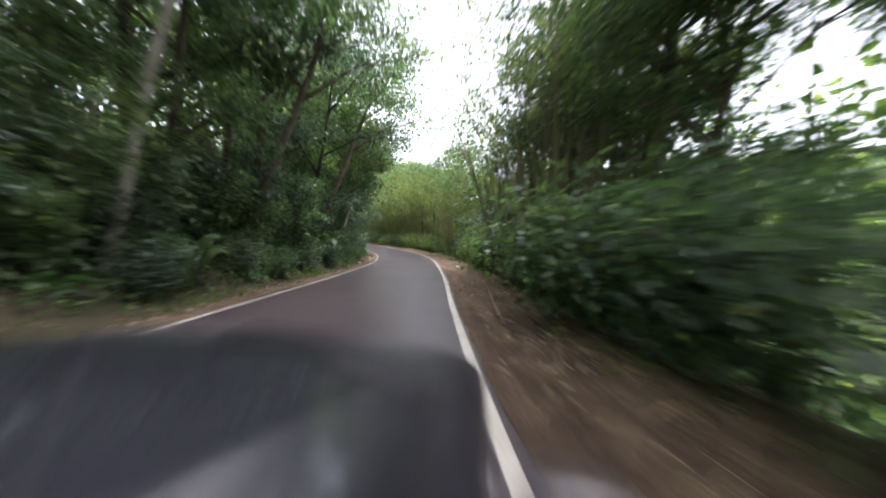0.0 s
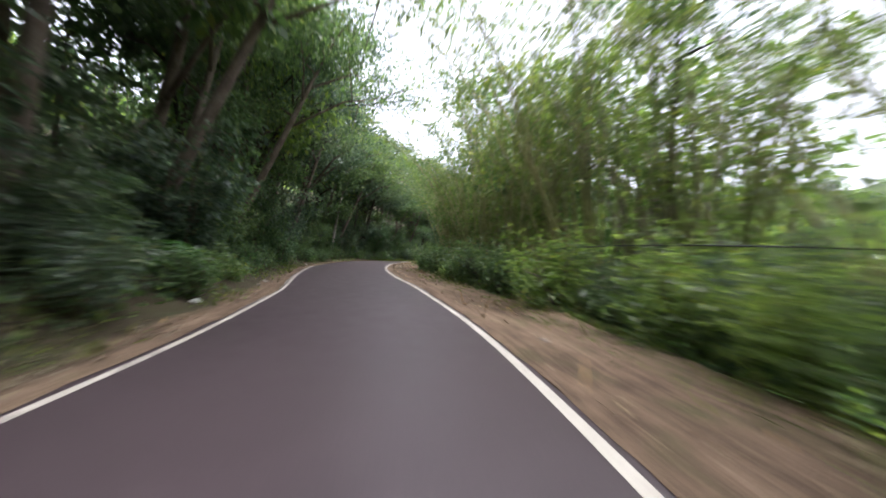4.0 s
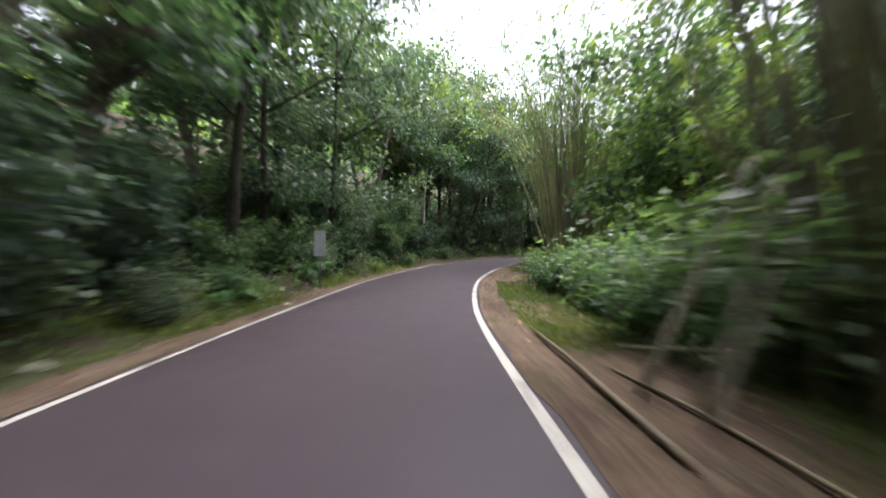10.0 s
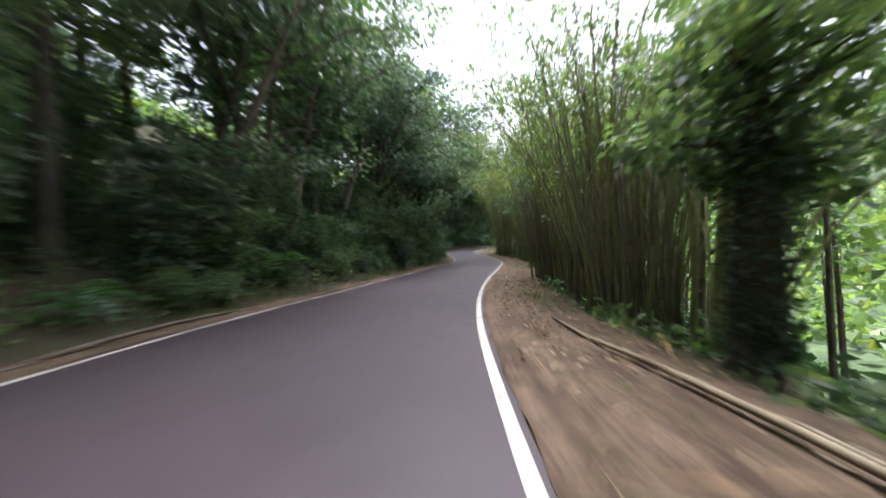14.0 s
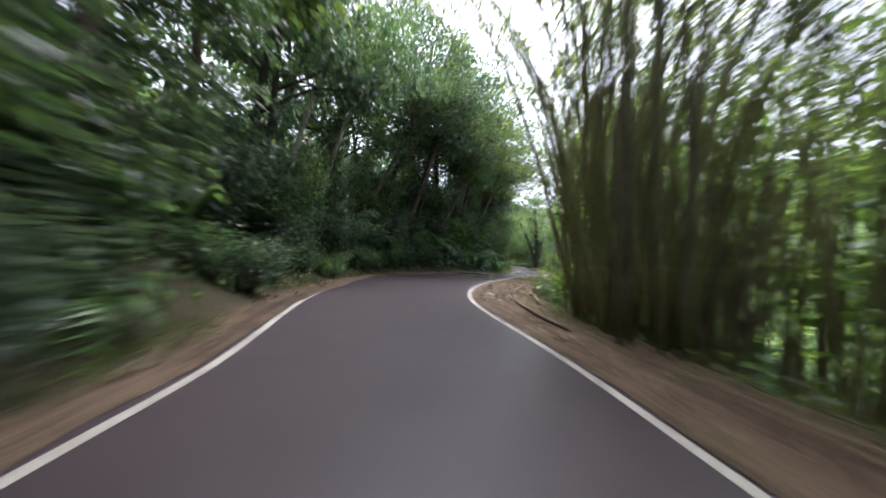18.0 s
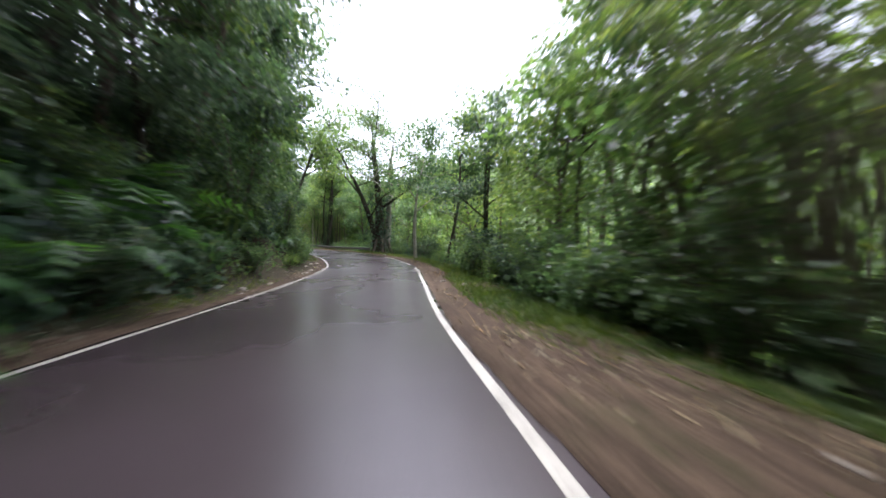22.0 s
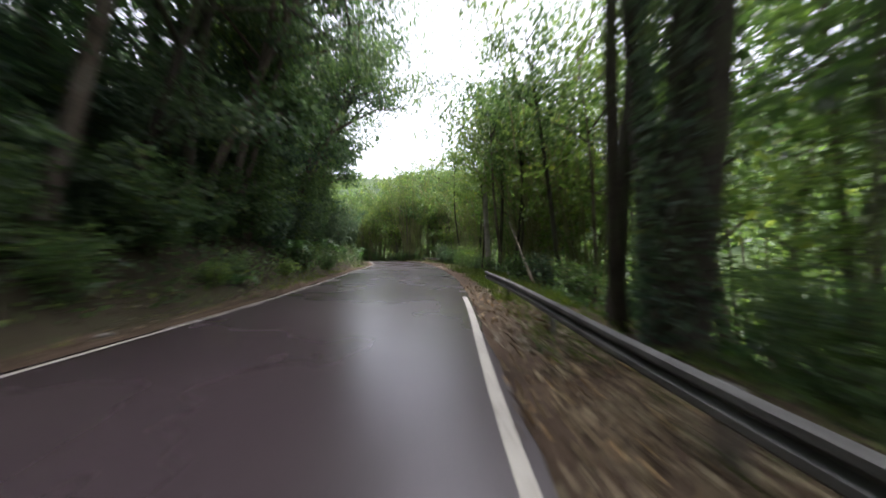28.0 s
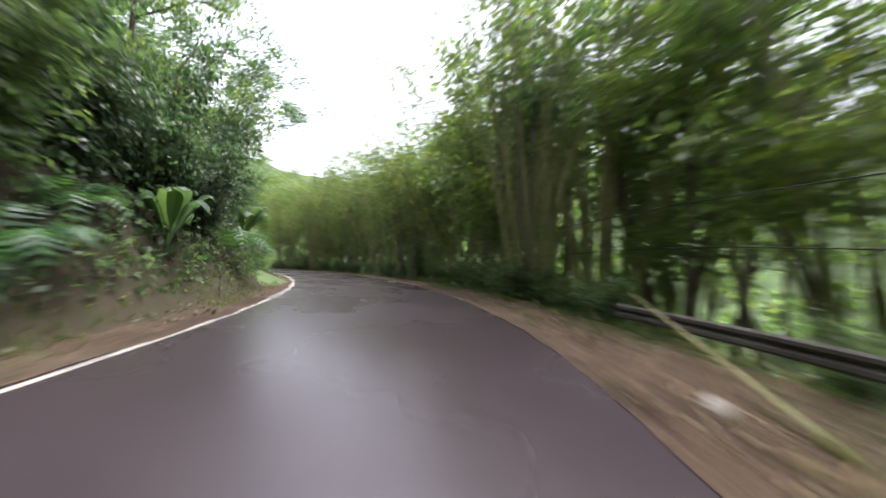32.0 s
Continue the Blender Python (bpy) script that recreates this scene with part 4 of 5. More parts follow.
# downhill side, stretch by stretch
shrubs(-4, 16.7, 1.5, (3.0, 4.6), (1.1, 1.5), (3, 4, 0, 3, 0))
bamboo(13, 15, 3, (4.2, 4.6), (0.95, 1.0), (1, 0, 0))
trees(-2, 19, 2.7, (5.2, 7.5), (0.85, 1.2), (1, 4, 0, 0, 0, 0, 3))
shrubs(18, 34, 1.4, (4.0, 5.6), (1.2, 1.6), (4, 2, 0, 4, 1))
shrubs(23.7, 36.8, 1.6, (4.8, 7.5), (0.9, 1.3), (1, 0, 1, 1, 4))
bamboo(34, 47, 2.2, (5.7, 8.2), (0.95, 1.1), (2, 2, 0))
trees(34, 41, 3.0, (7.2, 9.5), (0.9, 1.1), (1, 2, 3, 0, 0, 0, 2))
thickets(46, 66, 2.2, (4.4, 5.6), (0.5, 0.7), (2, 0, 4))
slim_trees(42, 62, 7.0, (6.4, 9.0), (0.9, 1.1))
shrubs(44, 84, 1.7, (3.4, 4.8), (0.7, 1.1), (5, 1, 1, 3, 3))
shrubs(48.3, 91.2, 2.6, (5.0, 8.0), (0.9, 1.3), (2, 0, 0, 3, 4))
bamboo(56, 70, 2.8, (5.4, 7.5), (1.0, 1.2), (2, 4, 0))
bamboo(50.4, 72, 5.0, (8.0, 11.0), (1.2, 1.4), (2, 2, 1))
bamboo(101.0, 106.0, 2.0, (4.8, 6.2), (0.9, 1.05), (1, 0, 4))
shrubs(80, 100, 1.6, (4.4, 6.5), (0.9, 1.3), (4, 2, 0, 3, 1))
bamboo(101.4, 105.8, 1.3, (3.4, 5.2), (0.8, 0.95), (1, 0, 5))
back_trees(50.4, 89.2, 7.0, (10.0, 15.0), (1.1, 1.5), (2, 0, 5))
trees(101, 125, 5.0, (8.5, 12.0), (0.95, 1.2), (2, 1, 1, 0, 4, 0, 1))
shrubs(94.3, 113.8, 2.6, (3.6, 5.5), (0.7, 1.0), (3, 1, 1, 2, 1))
shrubs(106.5, 118.5, 1.1, (2.9, 4.5), (0.95, 1.3), (5, 0, 0, 3, 1))
shrubs(108, 124, 2.2, (5.6, 8.5), (1.0, 1.3), (2, 1, 0, 3, 3))
bamboo(126.8, 132.1, 1.7, (3.4, 4.8), (1.1, 1.3), (1, 0, 0))
bamboo(133.6, 141.2, 2.5, (3.9, 5.0), (0.85, 1.0), (1, 1, 4))
bamboo(148.9, 166, 2.5, (3.9, 5.2), (0.85, 1.0), (1, 1, 4))
bamboo(150.8, 166, 4.5, (6.5, 9.0), (0.85, 1.05), (1, 1, 2))
back_trees(114.9, 189.3, 6.5, (9.0, 14.0), (1.1, 1.4), (2, 0, 5))
bamboo(178, 189, 3.0, (5.2, 8.5), (1.05, 1.3), (2, 3, 1))
trees(166, 180, 3.2, (5.4, 8.5), (0.95, 1.2), (1, 3, 2, 0, 0, 1, 4))
shrubs(166, 187.4, 3.0, (4.4, 7.0), (0.7, 1.0), (3, 3, 1, 1, 0))
bamboo(186.5, 190.5, 1.6, (3.4, 4.8), (1.15, 1.3), (3, 0, 2))
bamboo(192.3, 197.3, 2.6, (8.2, 10.0), (0.85, 1.0), (0, 1, 3))
shrubs(194.3, 206.2, 1.5, (4.6, 9.0), (0.7, 1.0), (1, 0, 3, 0, 4))
bamboo(212.5, 216.4, 2.0, (5.4, 6.4), (0.95, 1.1), (5, 0, 1))
shrubs(199.2, 215.4, 2.0, (5.0, 9.0), (0.8, 1.1), (1, 0, 3, 1, 4))
thickets(203, 214, 2.2, (6.8, 9.0), (0.6, 0.9), (3, 1, 2))
fill(FERNS, ["bright green fern with arching fronds beside the verge"] * 2, 199.2, 219.5, 2.4, (3.4, 6.0), (0.7, 1.0), "fern", "ferns")
bamboo(219.4, 232.5, 2.4, (5.1, 6.6), (0.8, 0.95), (0, 1, 4))
back_trees(199.2, 255.1, 6.5, (9.0, 14.0), (1.0, 1.3), (2, 0, 5))
thickets(227, 250, 2.0, (4.2, 5.8), (0.6, 0.95), (3, 2, 3))
slim_trees(230, 248, 2.8, (4.8, 8.0), (0.8, 1.0))
trees(236, 247, 4.4, (4.8, 7.0), (0.75, 1.0), (3, 1, 2, 1, 2, 2, 1))
slim_trees(258, 282, 5.0, (7.0, 12.0), (0.8, 1.0))
shrubs(232.3, 255.1, 2.2, (3.6, 5.4), (0.8, 1.1), (4, 1, 1, 3, 2))
shrubs(255.1, 287.6, 1.9, (5.5, 9.0), (0.8, 1.2), (3, 1, 0, 4, 3))
thickets(259, 286, 1.9, (7.0, 9.5), (0.9, 1.2), (1, 4, 3))
back_trees(253, 285.6, 3.4, (10.0, 17.0), (0.65, 0.9), (4, 1, 4))
trees(284, 303.6, 5.4, (7.8, 10.5), (0.8, 1.0), (2, 1, 0, 1, 3, 3, 1))
trees(299, 314, 7.0, (9.5, 12.0), (0.9, 1.1), (2, 0, 0, 2, 4, 0, 0), 30)
slim_trees(288, 328, 3.6, (3.8, 7.5), (0.8, 1.15))
back_trees(285.6, S1 + 10, 5.0, (9.0, 15.0), (1.1, 1.4), (2, 0, 5))
shrubs(283.6, 303.6, 2.4, (4.0, 6.6), (0.8, 1.1), (3, 2, 0, 2, 3))
bamboo(305.6, 343.9, 3.4, (7.0, 9.4), (1.1, 1.45), (2, 4, 1))
trees(342, S1 + 14, 8.5, (6.0, 9.0), (0.9, 1.2), (1, 0, 0, 3, 4, 3, 0))
shrubs(305.6, 348.9, 3.2, (3.2, 4.6), (0.7, 1.1), (4, 1, 0, 3, 2))
bamboo(341.9, S1 + 12, 3.0, (3.8, 6.5), (1.0, 1.3), (1, 5, 0))
thickets(340, S1 + 14, 2.6, (3.4, 4.6), (0.5, 0.75), (0, 1, 3))

bamboo(12.5, 20, 2.2, (4.5, 5.2), (0.95, 1.1), (1, 0, 4))
thickets(11, 21, 3.0, (5.4, 7.0), (1.0, 1.2), (4, 1, 0))
trees(13, 21.5, 3.4, (6.0, 8.5), (0.95, 1.2), (0, 4, 0, 0, 0, 0, 3))
back_trees(14, 22, 4.0, (8.5, 11.0), (0.9, 1.1), (0, 1, 0))
back_trees(236, 262, 3.6, (-7.0, -4.2), (0.85, 1.1), (3, 5, 0))
back_trees(340, S_LAST - 8, 3.0, (6.0, 11.0), (1.1, 1.5), (1, 0, 7))
back_trees(306, 336, 6.0, (9.0, 12.0), (1.0, 1.3), (2, 0, 6))
bamboo(212.4, 216.9, 1.5, (5.0, 7.0), (1.3, 1.5), (1, 0, 1))
back_trees(112, 145, 4.2, (-12.0, -8.0), (1.35, 1.7), (3, 1, 6))
back_trees(44, 62, 4.5, (-12.0, -7.5), (1.3, 1.6), (4, 1, 4))
bamboo(210.8, 216.3, 1.6, (7.2, 9.4), (1.3, 1.5), (1, 0, 0))
for s, off, k, size in ((292.7, 3.5, 2, 1.3), (293.4, 3.1, 0, 1.4), (294.6, 3.6, 2, 1.2), (308.4, 4.0, 1, 1.2), (309.3, 4.9, 0, 1.1)):
    put(SLIM_TREES[k], s, off, rnd.uniform(0, 360), size, "tall dark straight tree in a close row of trunks", "tree", "forest trees", 0.0, (rnd.gauss(0, 3), rnd.gauss(0, 3)))
bamboo(88.3, 92.8, 1.4, (4.3, 5.9), (0.95, 1.1), (4, 1, 0))
thickets(73, 85, 2.0, (4.8, 6.2), (0.5, 0.7), (0, 1, 3))
trees(76, 90, 4.5, (-6.5, -4.5), (1.0, 1.2), (2, 4, 3, 0, 0, 0, 0), 45)
back_trees(73, 84, 3.0, (-8.5, -5.5), (1.1, 1.4), (2, 5, 0))
thickets(261, 275, 2.0, (6.0, 7.6), (0.5, 0.75), (4, 1, 2))
thickets(302, 345, 2.1, (-3.5, -2.8), (0.65, 0.9), (5, 1, 1))
thickets(193, 207, 1.8, (-2.7, -1.9), (0.6, 0.85), (5, 1, 2))
shrubs(190, 207, 1.8, (-1.7, -1.2), (0.5, 0.8), (4, 3, 0, 1, 0))


# ---- named single trees ----
def lean_tree(s, off, toward, height, radius, bark, leaves, label, up_from=0.6, spread=3.2, seed=60, along=0.0, crook=1.0):
    """A trunk that leans toward metres across the road and along metres down it."""
    h = radians(heading(s))
    lean = (math.cos(h) * toward + math.sin(h) * along, -math.sin(h) * toward + math.cos(h) * along)
    t = grow_tree("tree", seed, height, radius, lean, bark, leaves, up_from, spread, 46, 60, (0.28, 0.095), crook=crook)
    p = at(s, off)
    t.matrix_basis = pose(p.x, p.y, p.z)
    return tagged(t, label, "tree", "forest trees")


for k, (s, u, toward, h, r) in enumerate(PALE_TRUNKS):
    lean_tree(s, -width_at(s) - u, toward, h, r, PALE_BARK, LEAF, "pale slanting tree trunk with lichen above the bank", 0.62, 3.6, 70 + k)


# ---- the old fig tree and its neighbours at the open bend ----
def build_fig():
    rng = np.random.default_rng(90)
    root = new("fig_tree", None)
    tips = []
    stems = [((-0.28, 0.0), (-0.5, 0.4), 0.40, 12.5), ((0.30, 0.1), (1.0, -0.2), 0.27, 12.5), ((-0.40, 0.05), (-3.8, 0.8), 0.24, 10.5)]
    for (x, y), (lx, ly), r, h in stems:
        v, f = [], []
        pts = [Vector((x * (1 + 0.2 * t) + lx * t**1.6 + 0.25 * math.sin(5 * t + x), y + ly * t + 0.2 * math.sin(4 * t), -0.6 + h * t)) for t in np.linspace(0, 1, 10)]
        tube(v, f, pts, [r * k for k in (1.7, 1.25, 1.05, 0.95, 0.85, 0.72, 0.58, 0.42, 0.26, 0.1)], 10)
        for k in range(7):
            t = 0.38 + 0.6 * k / 7
            p = pts[int(t * 9)].lerp(pts[min(9, int(t * 9) + 1)], t * 9 - int(t * 9))
            a = k * 2.3 + x * 3 + rng.uniform(-0.4, 0.4)
            reach = rng.uniform(2.8, 5.6) * (1.2 - 0.5 * t)
            end = p + Vector((math.cos(a) * reach, math.sin(a) * reach, reach * rng.uniform(0.3, 0.8)))
            mid = (p + end) / 2 + Vector((rng.normal() * 0.3, rng.normal() * 0.3, 0.35))
            tube(v, f, [p, mid, end], [r * 0.36 * (1.3 - t), r * 0.24 * (1.3 - t), 0.02], 7)
            tips += [end, (mid + end) / 2]
            for _ in range(3):
                q = mid.lerp(end, rng.uniform(0, 0.9))
                e2 = q + Vector((*rng.normal(size=2) * 1.1, rng.uniform(0, 1.0)))
                tube(v, f, [q, (q + e2) / 2 + Vector((0, 0, 0.15)), e2], [0.05, 0.035, 0.012], 5)
                tips.append(e2)
        part("stem", mesh_of("stem", v, f, PALE_BARK if x > 0 else DARK_BARK, True), root)
    for k in range(6):
        v, f = [], []
        a = k * 1.05
        p = [Vector((math.cos(a) * d, math.sin(a) * d, z)) for d, z in ((0.55, 1.5), (0.75, 0.7), (1.05, 0.15), (1.5, -0.45))]
        tube(v, f, p, [0.10, 0.14, 0.16, 0.10], 6)
        part("buttress_root", mesh_of("buttress_root", v, f, BARK, True), root)
    places = np.concatenate([np.array(t) + rng.normal(size=(160, 3)) * (0.55, 0.55, 0.28) for t in tips])
    part("crown", leaf_mesh("crown", places, LEAF, 0.16, 0.054, rng, 0.3, 0.5), root)
    ivy = np.concatenate([np.stack([rng.normal(size=420) * 0.55 + dx, rng.normal(size=420) * 0.5, rng.uniform(0, 5.5, 420)], 1) for dx in (-0.5, 0.2)])
    part("climbing_ivy", leaf_mesh("climbing_ivy", ivy, LEAF_DARK, 0.22, 0.09, rng, 0.4, 0.3), root)
    p = at(FIG[0], FIG[1])
    root.matrix_basis = pose(p.x, p.y, p.z + 0.2, 0, 0, -heading(FIG[0]))
    root.scale = (1.5, 1.5, 1.5)
    tagged(root, "old grey fig tree with several stems and buttress roots", "tree")


build_fig()
for k, (s, off, toward, along, h, r, bark, label) in enumerate([
    (SLIM[0], SLIM[1], 1.1, -0.6, 11.0, 0.16, PALE_BARK, "slim pale tree forking high above the grassy verge"),
    (SLIM[0] - 3.5, SLIM[1] + 1.4, 0.4, 0.3, 12.0, 0.15, DARK_BARK, "slim dark tree wrapped in ivy beside the verge"),
    (LEANING[0], LEANING[1], 3.4, 1.0, 10.0, 0.17, DARK_BARK, "dark crooked tree leaning over the road from the bank"),
    (TRUNK_A[0], TRUNK_A[1], 0.5, 0.2, 15.0, 0.38, DARK_BARK, "thick dark mossy trunk behind the guard rail"),
    (TRUNK_B[0], TRUNK_B[1], -0.4, 0.4, 15.0, 0.36, DARK_BARK, "thick dark trunk with hanging creepers behind the guard rail"),
    (TRUNK_C[0], TRUNK_C[1], 0.3, 0.5, 14.0, 0.24, PALE_BARK, "upright grey trunk above the downhill slope"),
    (STUMP[0], STUMP[1], 0.2, 0.1, 7.2, 0.46, DARK_BARK, "massive dark trunk hung with moss beside the bamboo"),
]):
    lean_tree(s, off, toward, h, r, bark, LEAF if k not in (2, 3, 4, 5) else LEAF_BRIGHT, label, 0.4 if k == 0 else 0.55, 2.0 if k == 6 else 3.8, 100 + k, along, 2.2 if k < 3 else 1.0)


# ---- guard rails ----
def build_rail(s0, s1, o0, o1, label, drop=0.0, steel=STEEL):
    """A W-beam rail on steel posts along the verge; each beam section is a part."""
    root = new("guard_rail", None)
    a = at(s0, o0)
    root.location = a
    prof = [(0.0, 0.31), (0.045, 0.27), (0.045, 0.21), (-0.03, 0.17), (-0.03, 0.14), (0.045, 0.10), (0.045, 0.04), (0.0, 0.0)]
    n = max(1, round((s1 - s0) / 3.8))
    for i in range(n):
        v, f = [], []
        ss = np.linspace(s0 + (s1 - s0) * i / n, s0 + (s1 - s0) * (i + 1) / n + 0.06, 6)
        for s in ss:
            o = o0 + (o1 - o0) * (s - s0) / (s1 - s0)
            p = at(float(s), o)
            q = at(float(s), o - 1.0)
            side = Vector((q.x - p.x, q.y - p.y, 0)).normalized()
            base = float(np.interp(s, LS, LZ)) + 0.34 - drop
            for dx, dz in prof:
                w = Vector((p.x, p.y, base + dz)) + side * (dx + 0.003 * (i % 2))
                v.append(w - a)
            for dx, dz in reversed(prof):
                w = Vector((p.x, p.y, base + dz)) + side * (dx - 0.006 + 0.003 * (i % 2))
                v.append(w - a)
        m = 2 * len(prof)
        for j in range(len(ss) - 1):
            for k in range(m):
                k2 = (k + 1) % m
                f.append((j * m + k, j * m + k2, (j + 1) * m + k2, (j + 1) * m + k))
        f.append(tuple(range(m)))
        f.append(tuple((len(ss) - 1) * m + k for k in reversed(range(m))))
        part("beam", mesh_of("beam", v, f, steel), root)
        v, f = [], []
        p = at(float(ss[0]) + 0.3, o0 + (o1 - o0) * i / n + 0.09) - a
        tube(v, f, [p + Vector((0, 0, -0.3)), p + Vector((0, 0, 0.66 - drop))], [0.055, 0.055], 8)
        part("post", mesh_of("post", v, f, steel), root)
    tagged(root, label, "guard rail")


build_rail(RAIL[0], RAIL[1], RAIL[2], RAIL[3], "weathered grey steel guard rail along the verge")
build_rail(RAIL2[0], RAIL2[1], RAIL2[2], RAIL2[3], "old dull guard rail half hidden in the undergrowth", 0.1, OLD_STEEL)


# ---- rock cutting with overhanging fronds ----
def boulder(seed, size):
    rng = np.random.default_rng(seed)
    bm = bmesh.new()
    for p in rng.normal(size=(22, 3)):
        p = p / np.linalg.norm(p) * rng.uniform(0.75, 1.15)
        bm.verts.new((p[0] * size[0], p[1] * size[1], p[2] * size[2]))
    hull = bmesh.ops.convex_hull(bm, input=bm.verts[:])
    bmesh.ops.delete(bm, geom=[g for g in hull["geom_interior"] if isinstance(g, bmesh.types.BMVert)], context="VERTS")
    bmesh.ops.bevel(bm, geom=bm.edges[:], offset=0.04 * min(size), segments=1, affect="EDGES")
    me = bpy.data.meshes.new("boulder")
    bm.to_mesh(me)
    bm.free()
    me.materials.append(ROCK)
    return me


def build_rock():
    root = new("rock_face", None)
    a = at(ROCKS[0], -width_at(ROCKS[0]) - 1.5)
    root.location = a
    kinds = [boulder(200 + k, z) for k, z in enumerate([(1.3, 1.0, 1.2), (1.7, 1.1, 0.9), (1.0, 0.9, 1.5), (1.5, 1.0, 1.6)])]
    s = ROCKS[0]
    while s < ROCKS[1]:
        for u, z in ((2.2, 0.7), (2.7, 1.8), (3.2, 3.0), (3.9, 4.2)):
            p = at(s + rnd.uniform(-0.6, 0.6), -width_at(s) - u - 0.5)
            ob = part("rock", rnd.choice(kinds), root)
            ob.matrix_local = pose(p.x - a.x, p.y - a.y, float(np.interp(s, LS, LZ)) + z - a.z, rnd.uniform(-20, 20), rnd.uniform(-20, 20), rnd.uniform(0, 360)) @ Matrix.Scale(rnd.uniform(0.7, 1.0), 4)
        s += 1.5
    tagged(root, "dark wet rock cutting with ledges beside the road", "rock")


build_rock()
fill(FERNS, ["large fern hanging over the dark rock cutting"] * 2, ROCKS[0] - 4, ROCKS[1] + 6, 0.9, (-3.4, -1.5), (0.9, 1.5), "fern", "ferns", tilt=18)
fill(HELICONIA, ["bright broad-leaved plant above the rock cutting"] * 2, ROCKS[0] - 8, ROCKS[1], 5.0, (-3.4, -2.4), (1.0, 1.3), "plant", "heliconias")


# ---- signs ----
def box_mesh(name, sx, sy, sz, mat, bevel=0.006):
    bm = bmesh.new()
    bmesh.ops.create_cube(bm, size=1.0)
    for vert in bm.verts:
        vert.co = Vector((vert.co.x * sx, vert.co.y * sy, vert.co.z * sz))
    bmesh.ops.bevel(bm, geom=bm.edges[:], offset=bevel, segments=2, affect="EDGES")
    me = bpy.data.meshes.new(name)
    bm.to_mesh(me)
    bm.free()
    me.materials.append(mat)
    return me


TEAL = mottled("faded_teal_paint", [(0.01, 0.10, 0.11), (0.02, 0.17, 0.18)], 3.0, 0.5, 0.002, 30.0)
PALE_PAINT = mottled("weathered_pale_paint", [(0.34, 0.36, 0.36), (0.5, 0.52, 0.5)], 3.0, 0.6, 0.002, 30.0)


def build_sign(s, off, w, h, foot, panel, bars, label):
    root = new("sign", None)
    p = at(s, off)
    z0 = float(np.interp(s, LS, LZ)) + foot - p.z
    for dx in (-w * 0.36, w * 0.36) if w > 0.6 else (0.0,):
        v, f = [], []
        tube(v, f, [(dx, 0.04, -0.4), (dx, 0.04, z0 + h)], [0.03, 0.03], 8)
        part("post", mesh_of("post", v, f, STEEL, True), root)
    b = part("panel", box_mesh("panel", w, 0.02, h, panel), root)
    b.location = (0, 0, z0 + h / 2)
    for k in range(bars):
        q = part("writing_bar", box_mesh("writing_bar", w * 0.8, 0.006, h * 0.035, PALE_PAINT, 0.001), root)
        q.location = (0, -0.014, z0 + h * (0.86 - 0.68 * k / max(1, bars - 1)))
    root.matrix_basis = pose(p.x, p.y, p.z, 0, 0, -heading(s) + 4)
    tagged(root, label, "sign")


build_sign(SIGN_A[0], SIGN_A[1], 0.8, 1.5, 0.15, TEAL, 3, "faded teal information sign among the bamboo")
build_sign(SIGN_B[0], SIGN_B[1], 0.7, 1.5, 0.2, TEAL, 3, "faded teal sign among the roadside bushes")
build_sign(SIGN_C[0], SIGN_C[1], 0.5, 1.15, 1.5, PALE_PAINT, 0, "pale weathered road sign on a steel post")


# ---- fallen bamboo, sticks and stones on the verge ----
def pole(s0, o0, s1, o1, r, lift0=0.05, lift1=0.05, mat=DEAD_CULM, label="long fallen bamboo pole lying on the dirt verge"):
    a, b = at(s0, o0, r + lift0), at(s1, o1, r + lift1)
    v, f = [], []
    n = 9
    pts = []
    for i in range(n):
        t = i / (n - 1)
        p = a.lerp(b, t)
        if lift0 < 0.3 and lift1 < 0.3:
            p = at(s0 + (s1 - s0) * t, o0 + (o1 - o0) * t, r * 0.8 + 0.05 * math.sin(t * 3.14))
        pts.append(p - a)
    tube(v, f, pts, [r * (1.0 - 0.45 * i / (n - 1)) for i in range(n)], 8)
    for i in range(1, n - 1):
        d = (pts[i + 1] - pts[i]).normalized() * 0.015
        k = r * (1.0 - 0.45 * i / (n - 1)) * 1.2
        tube(v, f, [pts[i] - d, pts[i] + d], [k, k], 8, False)
    ob = new("bamboo_pole", mesh_of("bamboo_pole", v, f, mat, True))
    ob.location = a
    tagged(ob, label, "bamboo pole", "fallen bamboo poles")


for row in POLES:
    pole(*row)
for a, b in ((133.0, 138.4), (138.2, 143.6), (143.5, 148.2)):
    pole(a, -width_at(a) - 0.75, b, -width_at(b) - 0.6, 0.06, 0.05, 0.05, BARK, "thin fallen trunk lying along the foot of the bank")
for k, row in enumerate(LEANING_POLES):
    if k == 0:
        pole(*row, CULM, "green-yellow bamboo pole propped over the verge")
    elif row[0] > 115:
        pole(*row, DEAD_CULM, "dry yellow bamboo pole propped over the verge")
    else:
        pole(*row, CULM_OLD, "dark broken bamboo stick propped against others")
for k in range(16):
    s = HEAP[0] + rnd.uniform(-4.0, 3.5)
    o = HEAP[1] + rnd.uniform(-0.5, 1.2)
    pole(s, o, s + rnd.uniform(-2.2, 2.2), o + rnd.uniform(-0.9, 1.4), rnd.uniform(0.02, 0.045), 0.02, rnd.choice([0.02, 0.5, 1.2]), rnd.choice([DEAD_CULM, CULM_OLD]), "broken bamboo stick in a heap beside the road")
STONES = [boulder(220 + k, (0.16, 0.12, 0.06)) for k in range(3)]
for me in STONES:
    me.materials.clear()
    me.materials.append(STONE)
